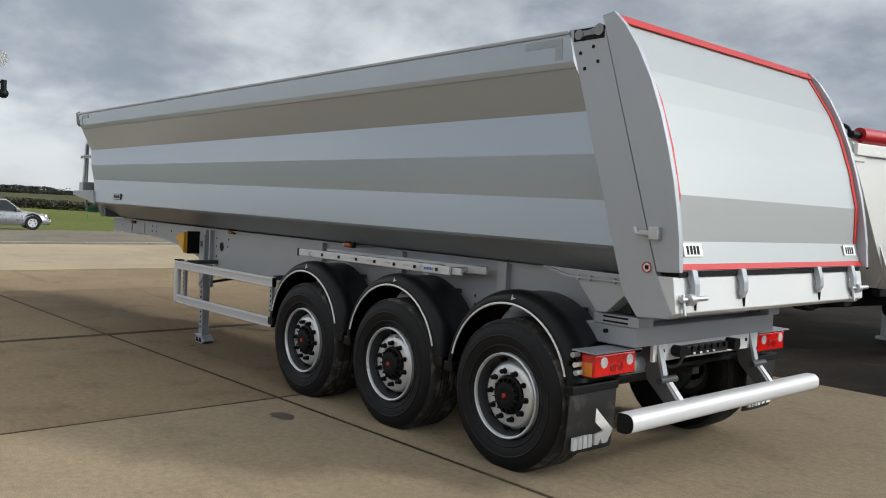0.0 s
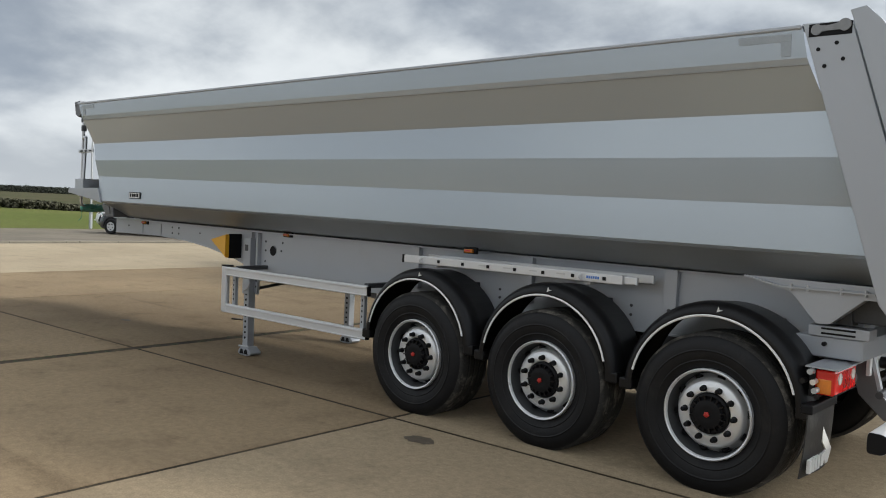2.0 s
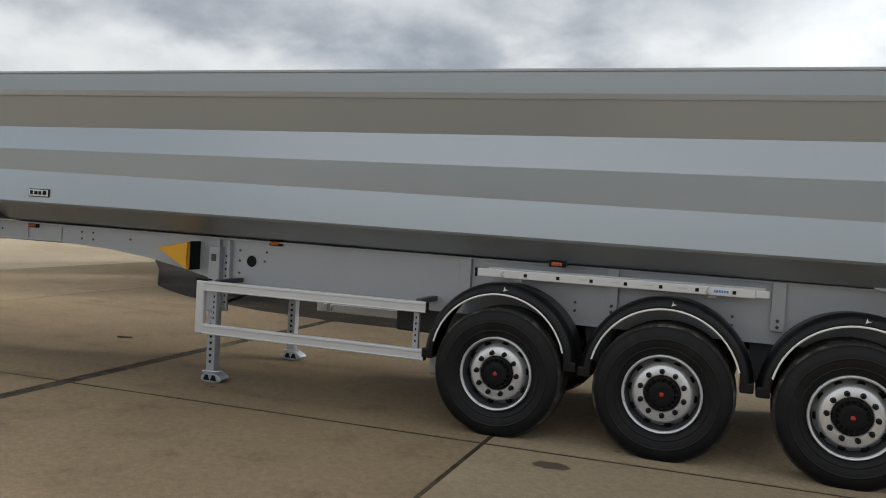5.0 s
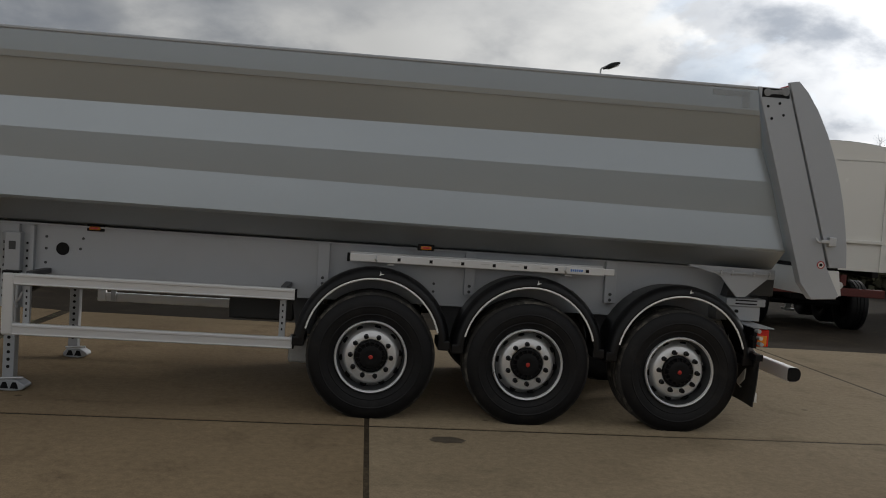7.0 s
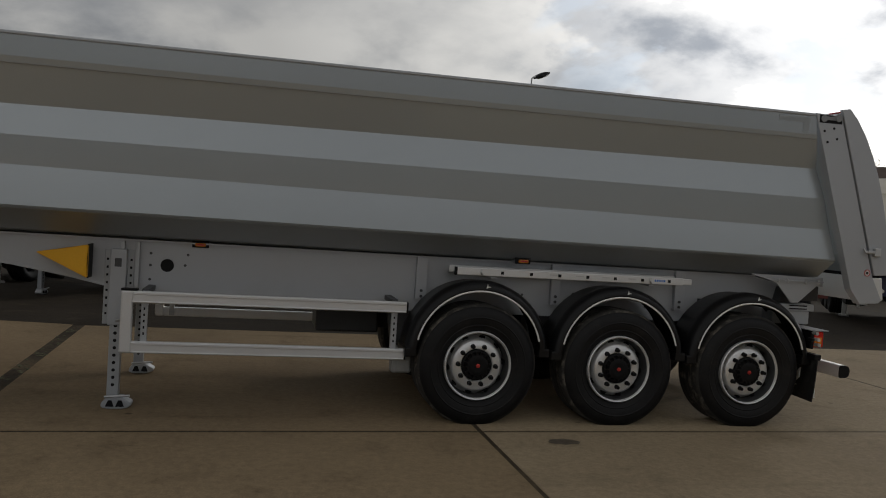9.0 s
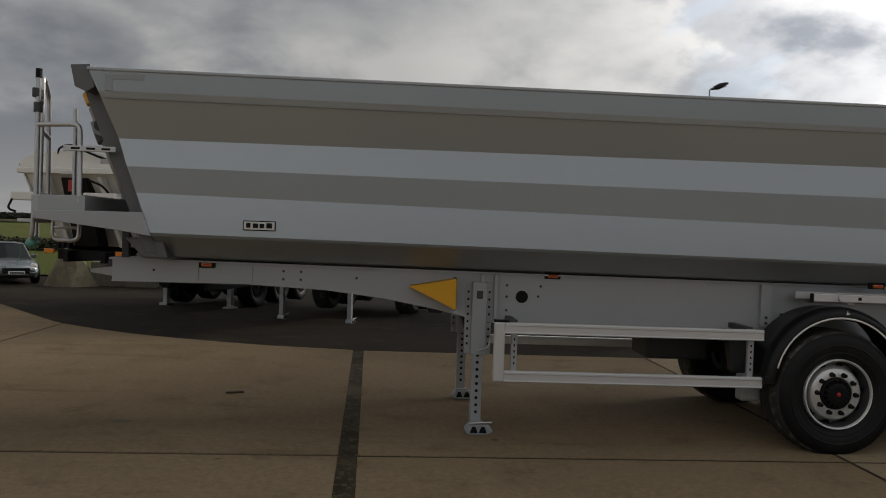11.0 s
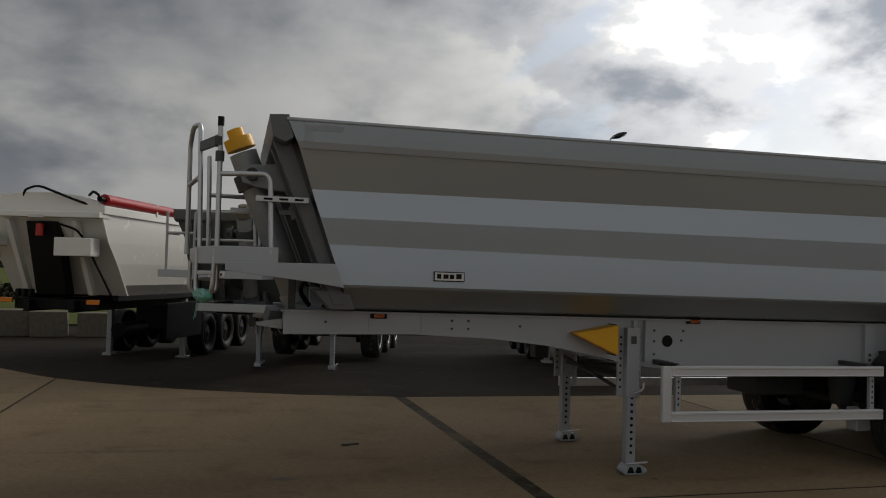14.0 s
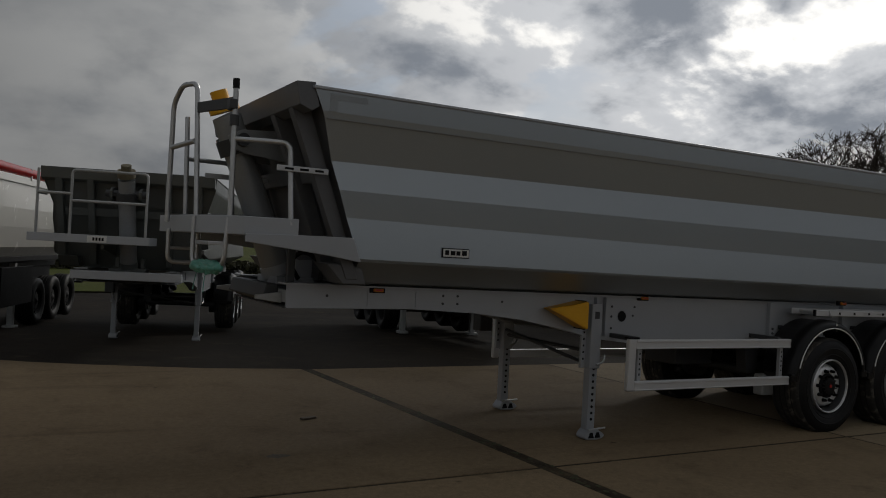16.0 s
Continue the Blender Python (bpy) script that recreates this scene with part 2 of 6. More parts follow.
def ground_material(name, a, b, c, grit, rough, gloss_var, bump, fine_scale=90.0, big=0.22, dark_streak=0.0):
    """Two-scale ground: wide tone changes, blotches, grit and damp sheen."""
    m = bpy.data.materials.new(name)
    m.use_nodes = True
    n = Nodes(m.node_tree)
    at = n.add("ShaderNodeNewGeometry").outputs["Position"]
    wide = n.noise(at, big, 5.0, 0.6, 0.3)
    blot = n.noise(at, 1.6, 8.0, 0.66, 0.2)
    fine = n.noise(at, fine_scale, 4.0, 0.7)
    col = n.mix(n.between(wide, 0.36, 0.64), (*a, 1), (*b, 1))
    col = n.mix(n.math("MULTIPLY", n.between(blot, 0.50, 0.76), 0.6), col, (*c, 1))
    col = n.mix(1.0, col, n.ramp(fine, [(0.25, 1 - grit), (0.75, 1 + grit)]), "MULTIPLY")
    grainy = n.noise(at, 17.0, 7.0, 0.75)
    col = n.mix(1.0, col, n.ramp(grainy, [(0.28, 1 - grit * 0.8), (0.72, 1 + grit * 0.8)]), "MULTIPLY")
    if dark_streak:
        stretch = n.add("ShaderNodeVectorMath", operation="MULTIPLY", ins={0: at, 1: (0.12, 1.5, 1.0)}).outputs[0]
        rub = n.between(n.noise(stretch, 1.3, 6.0, 0.6, 0.2), 0.56, 0.76)
        col = n.mix(n.math("MULTIPLY", rub, dark_streak), col, (c[0] * 0.55, c[1] * 0.53, c[2] * 0.5, 1))
    spots = n.add("ShaderNodeTexVoronoi", feature="F1", ins={"Vector": at, "Scale": 1.1})
    dots = n.between(spots.outputs["Distance"], 0.05, 0.015)
    col = n.mix(n.math("MULTIPLY", dots, 0.7), col, (c[0] * 0.4, c[1] * 0.4, c[2] * 0.4, 1))
    info = n.add("ShaderNodeObjectInfo").outputs["Random"]
    col = n.mix(1.0, col, n.ramp(info, [(0, 0.93), (1, 1.07)]), "MULTIPLY")
    bsdf = n.add("ShaderNodeBsdfPrincipled", ins={"Base Color": col, "Specular IOR Level": 0.06, "Diffuse Roughness": 1.0})
    n.set(bsdf.inputs["Roughness"], n.math("ADD", rough, n.math("MULTIPLY", n.math("SUBTRACT", blot, 0.5), gloss_var)))
    hgt = n.math("ADD", n.math("MULTIPLY", fine, 0.5), blot)
    n.set(bsdf.inputs["Normal"], n.add("ShaderNodeBump", ins={"Strength": bump, "Distance": 0.012, "Height": hgt}).outputs[0])
    n.tree.links.new(bsdf.outputs[0], n.add("ShaderNodeOutputMaterial").inputs[0])
    return m


CONCRETE = ground_material("yard_concrete", (0.267, 0.212, 0.141), (0.227, 0.176, 0.117), (0.150, 0.117, 0.079), 0.28, 0.84, 0.3, 0.35, dark_streak=0.35)
# Paler and dimmer copies: the light's change along the yard is put into colour.
CONCRETE_PALE = ground_material("pale_yard_concrete", (0.319, 0.263, 0.184), (0.276, 0.226, 0.158), (0.200, 0.162, 0.114), 0.25, 0.86, 0.3, 0.3, dark_streak=0.25)
CONCRETE_DIM_LIT = ground_material("worn_yard_concrete", (0.216, 0.162, 0.101), (0.178, 0.132, 0.083), (0.113, 0.084, 0.054), 0.30, 0.82, 0.35, 0.4, dark_streak=0.5)
TARMAC = ground_material("worn_tarmac", (0.031, 0.025, 0.019), (0.018, 0.015, 0.012), (0.070, 0.056, 0.040), 0.4, 0.88, 0.2, 0.5, 60.0)
ROAD = ground_material("pale_road", (0.187, 0.162, 0.128), (0.145, 0.128, 0.102), (0.102, 0.089, 0.072), 0.2, 0.8, 0.3, 0.3)
JOINT = ground_material("tar_joint", (0.028, 0.022, 0.015), (0.058, 0.045, 0.030), (0.12, 0.094, 0.058), 0.5, 0.75, 0.5, 0.9, 40.0, 1.5)
KERB = ground_material("kerb_stone", (0.30, 0.265, 0.21), (0.24, 0.21, 0.165), (0.16, 0.14, 0.11), 0.15, 0.85, 0.2, 0.3)
GRASS = ground_material("grass", (0.089, 0.108, 0.028), (0.112, 0.120, 0.037), (0.070, 0.073, 0.026), 0.5, 0.95, 0.1, 1.0, 14.0, 0.05)
FIELD_BROWN = ground_material("stubble_field", (0.075, 0.066, 0.036), (0.055, 0.06, 0.028), (0.045, 0.042, 0.024), 0.4, 0.95, 0.1, 0.8, 10.0, 0.03)

# ---- mesh helpers ----
def part(name, bm, mat, parent=None, label="", smooth=None):
    """Links a bmesh as one mesh object under a thing or a part."""
    bmesh.ops.recalc_face_normals(bm, faces=bm.faces)
    me = bpy.data.meshes.new(name)
    bm.to_mesh(me)
    bm.free()
    me.materials.append(mat)
    if smooth:
        for p in me.polygons:
            p.use_smooth = True
        me.set_sharp_from_angle(angle=radians(smooth))
    ob = new(name, me)
    ob.parent = parent
    if label:
        tagged(ob, label)
    return ob


def again(ob, x, y, z, parent=None, rx=0, ry=0, rz=0, sy=1):
    """One more piece on the same mesh, with its sub-parts."""
    o = bpy.data.objects.new(ob.name, ob.data)
    scene.collection.objects.link(o)
    o.parent = parent or ob.parent
    o.matrix_basis = pose(x, y, z, rx, ry, rz) @ Matrix.Diagonal((1, sy, 1, 1))
    for key in ("label",):
        if key in ob:
            o[key] = ob[key]
    for c in ob.children:
        k = bpy.data.objects.new(c.name, c.data)
        scene.collection.objects.link(k)
        k.parent = o
        k.matrix_basis = c.matrix_basis.copy()
        if "label" in c:
            k["label"] = c["label"]
    return o


def thing(name, at, label, category, group="", kind="", rz=0.0):
    ob = new(name)
    ob.empty_display_size = 0.2
    ob.matrix_basis = pose(*at, 0, 0, rz)
    return tagged(ob, label, category, group, kind)


def box(bm, x0, x1, y0, y1, z0, z1, bevel=0.0, turn=None):
    m = Matrix.Translation(((x0 + x1) / 2, (y0 + y1) / 2, (z0 + z1) / 2))
    if turn is not None:
        m = m @ turn
    geo = bmesh.ops.create_cube(bm, size=1, matrix=m @ Matrix.Diagonal((abs(x1 - x0), abs(y1 - y0), abs(z1 - z0), 1)))
    if bevel:
        edges = {e for v in geo["verts"] for e in v.link_edges}
        bmesh.ops.bevel(bm, geom=list(edges), offset=bevel, segments=2, profile=0.5, affect="EDGES")
    return bm


def boxed(*a, **k):
    return box(bmesh.new(), *a, **k)


def prism(bm, pts, axis, lo, hi, bevel=0.0):
    """A flat outline pushed out from lo to hi along an axis; the outline's two numbers are the other axes in order."""
    def place(p, d):
        p = list(p)
        p.insert("xyz".index(axis), d)
        return p
    a = [bm.verts.new(place(p, lo)) for p in pts]
    b = [bm.verts.new(place(p, hi)) for p in pts]
    faces = [bm.faces.new(a), bm.faces.new(b)]
    for i in range(len(pts)):
        j = (i + 1) % len(pts)
        faces.append(bm.faces.new((a[i], a[j], b[j], b[i])))
    if bevel:
        bmesh.ops.recalc_face_normals(bm, faces=faces)
        edges = {e for f in faces for e in f.edges}
        bmesh.ops.bevel(bm, geom=list(edges), offset=bevel, segments=2, profile=0.5, affect="EDGES")
    return bm


def prismed(*a, **k):
    return prism(bmesh.new(), *a, **k)


def rod(bm, a, b, r, r2=None, seg=12):
    a, b = Vector(a), Vector(b)
    m = Matrix.Translation((a + b) / 2) @ (b - a).to_track_quat("Z", "Y").to_matrix().to_4x4()
    bmesh.ops.create_cone(bm, cap_ends=True, segments=seg, radius1=r, radius2=r if r2 is None else r2, depth=(b - a).length, matrix=m)
    return bm


def rounded(pts, radius, steps=5):
    """A polyline with its inner corners rounded off."""
    pts = [Vector(p) for p in pts]
    out = [pts[0]]
    for a, b, c in zip(pts, pts[1:], pts[2:]):
        u, v = (a - b), (c - b)
        r = min(radius, u.length * 0.49, v.length * 0.49)
        s, e = b + u.normalized() * r, b + v.normalized() * r
        for i in range(steps + 1):
            k = i / steps
            out.append(s * (1 - k) ** 2 + b * 2 * k * (1 - k) + e * k * k)
    out.append(pts[-1])
    return out


def tube(bm, pts, r, bend=0.0, seg=10):
    pts = rounded(pts, bend) if bend else [Vector(p) for p in pts]
    rings, ref = [], None
    for i, p in enumerate(pts):
        d = (pts[min(i + 1, len(pts) - 1)] - pts[max(i - 1, 0)]).normalized()
        if ref is None:
            ref = d.orthogonal().normalized()
        ref = (ref - d * ref.dot(d)).normalized()
        side = d.cross(ref)
        rings.append([bm.verts.new(p + r * (math.cos(k * math.tau / seg) * ref + math.sin(k * math.tau / seg) * side)) for k in range(seg)])
    for a, b in zip(rings, rings[1:]):
        for k in range(seg):
            bm.faces.new((a[k], a[(k + 1) % seg], b[(k + 1) % seg], b[k]))
    bm.faces.new(rings[0])
    bm.faces.new(rings[-1])
    return bm


def lathe(bm, profile, seg=48, closed=False):
    """Turns (radius, depth) about the y axis."""
    rings = []
    for r, d in profile:
        if r < 1e-5:
            rings.append([bm.verts.new((0, d, 0))])
        else:
            rings.append([bm.verts.new((r * math.cos(k * math.tau / seg), d, r * math.sin(k * math.tau / seg))) for k in range(seg)])
    pairs = list(zip(rings, rings[1:])) + ([(rings[-1], rings[0])] if closed else [])
    for a, b in pairs:
        for k in range(seg):
            q = [a[k % len(a)], a[(k + 1) % len(a)], b[(k + 1) % len(b)], b[k % len(b)]]
            q = list(dict.fromkeys(q))
            if len(q) > 2:
                bm.faces.new(q)
    return bm


def loft(bm, rows, thick=0.0):
    """A skin over rows of points."""
    grid = [[bm.verts.new(p) for p in row] for row in rows]
    for a, b in zip(grid, grid[1:]):
        for i in range(len(a) - 1):
            bm.faces.new((a[i], a[i + 1], b[i + 1], b[i]))
    if thick:
        bmesh.ops.recalc_face_normals(bm, faces=bm.faces)
        bmesh.ops.solidify(bm, geom=list(bm.faces), thickness=thick)
    return bm


def bars(parent, name, mat, x, y, z, w, h, n, axis="y", gap=0.35, depth=0.004, ax="x"):
    """A row of plain upright bars in place of lettering."""
    step = w / n
    bm = bmesh.new()
    for i in range(n):
        a = x + i * step
        if axis == "y":
            box(bm, a, a + step * (1 - gap), y, y - depth, z, z + h)
        else:
            box(bm, y, y + depth, a, a + step * (1 - gap), z, z + h)
    return part(name, bm, mat, parent)

# ---- ground ----
def fall(y):
    """The yard drops gently beyond the concrete."""
    return -0.03 - 0.036 * min(max(y - 5.2, 0.0), 16.0)


def apron(x):
    """The far edge of the concrete: straight, then swinging away to the left."""
    pts = [(-40, 41), (-18.4, 15.2), (-14.6, 10.8), (-12.0, 7.5), (-11.2, 6.85), (-10.4, 6.33), (-9.6, 5.95), (-8.2, 5.45), (-6.7, 5.2), (60, 5.35)]
    for (a, ya), (b, yb) in zip(pts, pts[1:]):
        if x <= b:
            return ya + (yb - ya) * (x - a) / (b - a)
    return 5.35


def make_ground():
    xs = [-2500, -600, -150, -60, -40, -30, -20, -10, 0, 10, 20, 40, 90, 300, 1000, 2500]
    ys = [-2500, -600, -150, -50, -20, -8, 0, 5.2, 9, 13, 17, 21.2, 30, 60, 150, 600, 2500]
    bm = loft(bmesh.new(), [[(x, y, fall(y)) for x in xs] for y in ys])
    tagged(part("ground", bm, TARMAC), "worn dark tarmac yard falling gently away", "ground", kind="structure")


make_ground()
X_JOINTS = [-26.0, -21.0, -16.2, -11.83, -6.66, -2.62, 3.2, 8.2, 13.2, 18.5, 24.0]
Y_JOINTS = [-26.0, -20.0, -14.8, -9.8, -5.1, -0.33]


WIDE = -6.66  # the wide tarred joint


def lean(y):
    """The wide joint runs slightly askew."""
    return -0.06 - 0.024 * y


def make_slabs():
    base = thing("pavement", (0, 0, 0), "tan concrete yard slabs with dark joints", "pavement", kind="structure")
    rng = random.Random(4)

    def slab(outline, tilt):
        outline = [(x + lean(y), y) if abs(x - WIDE) < 0.2 else (x, y) for x, y in outline]
        bm = prismed(outline, "z", -0.16, 0.0)
        bmesh.ops.recalc_face_normals(bm, faces=bm.faces)
        top = [e for e in bm.edges if all(abs(v.co.z) < 1e-6 for v in e.verts)]
        bmesh.ops.bevel(bm, geom=top, offset=0.012, segments=2, profile=0.5, affect="EDGES")
        for v in bm.verts:
            v.co.z += tilt
        x = outline[0][0]
        part("slab", bm, CONCRETE if x > -4 else CONCRETE_DIM_LIT if x > -16.3 else CONCRETE_PALE, base)

    for a, b in zip(X_JOINTS, X_JOINTS[1:]):
        ga = 0.072 if a == -6.66 else 0.016
        gb = 0.072 if b == -6.66 else 0.016
        a2, b2 = a + ga, b - gb
        skew = 0.022
        for c, d in zip(Y_JOINTS, Y_JOINTS[1:]):
            c2, d2 = c + 0.017, d - 0.017
            dl = (lambda x: skew * (x + 5) if d == -0.33 else 0.0)
            cl = (lambda x: skew * (x + 5) if c == -0.33 else 0.0)
            slab([(a2, c2 + cl(a2)), (b2, c2 + cl(b2)), (b2, d2 + dl(b2)), (a2, d2 + dl(a2))], rng.uniform(-0.002, 0.002))
        n = 14
        edge = [(a2 + (b2 - a2) * i / n, apron(a2 + (b2 - a2) * i / n)) for i in range(n, -1, -1)]
        low = -0.33 + 0.017
        slab([(a2, low + skew * (a2 + 5)), (b2, low + skew * (b2 + 5))] + edge, rng.uniform(-0.002, 0.002))
    # Dark filler at the bottom of the joints, and the wide tarred joint.
    bm = bmesh.new()
    for x in X_JOINTS[1:-1]:
        w = 0.095 if x == -6.66 else 0.02
        top = -0.003 if x == -6.66 else -0.004
        if x == WIDE:
            prism(bm, [(x - w + lean(-26), -26), (x + w + lean(-26), -26), (x + w + lean(5.2), 5.2), (x - w + lean(5.2), 5.2)], "z", -0.1, top)
        else:
            box(bm, x - w, x + w, -26, apron(x), -0.1, top)
    for y in Y_JOINTS[1:-1]:
        box(bm, -26, 24, y - 0.03, y + 0.03, -0.1, -0.0045)
    prism(bm, [(-26, -0.362 - 0.462), (24, -0.362 + 0.638), (24, -0.298 + 0.638), (-26, -0.298 - 0.462)], "z", -0.1, -0.005)
    part("joint_filler", bm, JOINT, base, "dark tar in the joints")
    bm = bmesh.new()
    for i in range(300):
        y = rng.uniform(-9, 1.8) if i % 6 else rng.uniform(1.8, 5)
        s = rng.uniform(0.006, 0.026)
        x = WIDE + lean(y) + rng.uniform(-0.08, 0.08)
        bmesh.ops.create_icosphere(bm, subdivisions=1, radius=s, matrix=pose(x, y, -0.006) @ Matrix.Diagonal((1, 1.5, 0.5, 1)))
    tagged(part("joint_moss", bm, MOSS, base, "green moss and grit crumbs in the joint"), kind="stuff")


make_slabs()


def make_stains():
    """Flat oil spots and scraps lying on the slabs."""
    rng = random.Random(9)
    for x, y, r in ((-2.0, -0.60, 0.10), (-8.75, 0.6, 0.07), (3.0, 1.2, 0.10)):
        bm = bmesh.new()
        n = 18
        vs = [bm.verts.new((x + 1.6 * r * rng.uniform(0.7, 1.1) * math.cos(i * math.tau / n), y + r * rng.uniform(0.7, 1.1) * math.sin(i * math.tau / n), 0.004)) for i in range(n)]
        bm.faces.new(vs)
        tagged(part("oil_stain", bm, OIL), "dark dried oil stain on the concrete", "stain", "oil stains", "structure")
    for x, y, a in ((-8.0, 1.93, 20),):
        ob = part("scrap_of_wood", boxed(-0.09, 0.09, -0.025, 0.025, 0, 0.02, bevel=0.004), BARK)
        ob.matrix_basis = pose(x, y, 0.004, 0, 0, a)
        tagged(ob, "small dark scrap lying on the concrete", "debris", "scraps on the yard")


OIL = material("oil_stain", (0.085, 0.066, 0.045), 0.8, 0.0, 0.3, 15, 0.7, (0.16, 0.13, 0.095), 9)
make_stains()


def make_verges():
    # Kerb and road on the far left of the yard.
    kerb = thing("kerb", (0, 0, 0), "pale concrete kerb along the yard edge", "kerb", kind="structure")
    for i in range(22):
        y = -22 + i * 1.85
        part("kerb_stone", boxed(-26.35, -26.05, y, y + 1.84, -0.2, 0.07, bevel=0.015), KERB, kerb)
    road = prismed([(-36.8, -200), (-26.4, -200), (-26.4, 18.7), (-27.5, 22.5), (-33, 30), (-36.8, 30)], "z", -0.2, 0.006)
    tagged(part("road", road, ROAD), "pale worn service road beside the yard", "road", kind="structure")
    bm = bmesh.new()
    rows = []
    for y, x0 in ((-600, -37), (-100, -37), (0, -37), (9, -37), (14, -36), (20, -31), (24, -26), (27, -20), (29, -12), (31, 0), (33, 20), (35, 200)):
        rows.append([(x0 - d * 0.9, y + d * (0 if y < 5 else 0.6), fall(y) + 0.06 + min(d, 60) * 0.004) for d in (0, 0.5, 4, 15, 40, 90)])
    loft(bm, rows)
    tagged(part("grass_verge", bm, GRASS), "short green grass verge and field", "grass", kind="structure")
    bm = loft(bmesh.new(), [[(-700 + 20 * i, y, z + 0.12 * math.sin(i * 0.7)) for i in range(80)] for y, z in ((60, -0.45), (130, -0.2), (260, 0.0), (600, 0.6))])
    tagged(part("field", bm, GRASS), "wide green field running to the trees", "field", kind="structure")
    bm = loft(bmesh.new(), [[(x, -600 + 20 * i, z + 0.05 * math.sin(i * 0.6)) for i in range(45)] for x, z in ((-95, 0.30), (-140, 0.35), (-300, 0.5), (-700, 0.9))])
    tagged(part("ploughed_field", bm, FIELD_BROWN), "brown stubble field beyond the grass", "field", kind="structure")


make_verges()

# ---- the tipping trailer ----
CY = 1.195  # its middle line


def tyre_profile():
    return [(0.292, 0.13), (0.30, 0.075), (0.335, 0.055), (0.40, 0.032), (0.455, 0.036), (0.495, 0.052), (0.520, 0.075), (0.529, 0.095), (0.530, 0.165), (0.514, 0.170), (0.514, 0.182), (0.530, 0.187),
            (0.531, 0.235), (0.514, 0.240), (0.514, 0.252), (0.531, 0.257), (0.531, 0.305), (0.514, 0.310), (0.514, 0.322), (0.530, 0.327), (0.528, 0.385), (0.50, 0.42), (0.45, 0.445), (0.38, 0.44), (0.30, 0.40), (0.292, 0.36)]


def make_wheel(parent, rim_mat):
    tyre = part("tyre", lathe(bmesh.new(), tyre_profile(), 64, True), RUBBER, parent, "black truck tyre with dusty tread edge", smooth=35)
    ribs = [(0.512, 0.0625), (0.5235, 0.0745), (0.5325, 0.094)]
    for k in range(4):
        y = 0.165 + k * 0.07
        ribs += [(0.5335, y - 0.012), (0.5275, y - 0.008), (0.5275, y + 0.006), (0.5335, y + 0.010)]
    ribs += [(0.5325, 0.40), (0.505, 0.43)]
    tread = part("tread", lathe(bmesh.new(), ribs, 64), TREAD, tyre, "dusty worn tread with straight grooves", smooth=30)
    bm = lathe(bmesh.new(), [(0.412, 0.0325), (0.420, 0.028), (0.428, 0.0325)], 64)
    lathe(bm, [(0.345, 0.047), (0.352, 0.043), (0.359, 0.046)], 64)
    part("sidewall_ring", bm, RUBBER, tyre)
    # Steel rim: bright lip, silver disc, hand holes; recess shade coloured into the well.
    part("rim", lathe(bmesh.new(), [(0.301, 0.10), (0.299, 0.048), (0.292, 0.041), (0.284, 0.045), (0.279, 0.062)], 64), rim_mat, tyre, "silver steel rim lip", smooth=40)
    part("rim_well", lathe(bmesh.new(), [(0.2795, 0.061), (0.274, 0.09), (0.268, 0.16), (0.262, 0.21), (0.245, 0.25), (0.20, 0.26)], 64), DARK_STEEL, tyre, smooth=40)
    disc = lathe(bmesh.new(), [(0.262, 0.185), (0.248, 0.165), (0.236, 0.135), (0.222, 0.106), (0.205, 0.094), (0.145, 0.093), (0.138, 0.10), (0.136, 0.20)], 60)
    part("wheel_disc", disc, rim_mat, tyre, "silver ten-stud wheel disc", smooth=40)
    bm = bmesh.new()
    bmesh.ops.create_cone(bm, cap_ends=True, segments=14, radius1=0.027, radius2=0.027, depth=0.014, matrix=pose(0.240, 0.144, 0, 0, 0, -60) @ pose(0, 0, 0, 90))
    hole = part("hand_hole", bm, BLACK, tyre)
    for k in range(10):
        o = hole if k == 0 else again(hole, 0, 0, 0, tyre)
        o.matrix_basis = Matrix.Rotation((k + 0.5) * math.tau / 10, 4, "Y")
    part("hub", lathe(bmesh.new(), [(0.137, 0.13), (0.133, 0.085), (0.118, 0.078), (0.105, 0.082), (0.092, 0.055), (0.062, 0.046), (0.048, 0.048), (0.0, 0.048)], 40), BLACK, tyre, "black ribbed hub cap", smooth=35)
    bm = bmesh.new()
    for k in range(16):
        m = Matrix.Rotation(k * math.tau / 16, 4, "Y")
        bmesh.ops.create_cube(bm, size=1, matrix=m @ pose(0.095, 0.066, 0) @ Matrix.Diagonal((0.05, 0.026, 0.009, 1)))
    part("hub_rib", bm, PLASTIC, tyre)
    part("hub_badge", lathe(bmesh.new(), [(0.021, 0.05), (0.019, 0.040), (0.010, 0.036), (0.0, 0.036)], 5), DARK_RED, tyre, "red hub badge")
    nut = lathe(bmesh.new(), [(0.021, 0.095), (0.021, 0.085), (0.017, 0.083), (0.016, 0.052), (0.010, 0.045), (0.0, 0.045)], 10)
    first = part("wheel_nut", nut, BLACK, tyre)
    for k in range(10):
        a = k * math.tau / 10 + 0.15
        o = first if k == 0 else again(first, 0, 0, 0, tyre)
        o.matrix_basis = pose(0.168 * math.cos(a), 0, 0.168 * math.sin(a))
    return tyre


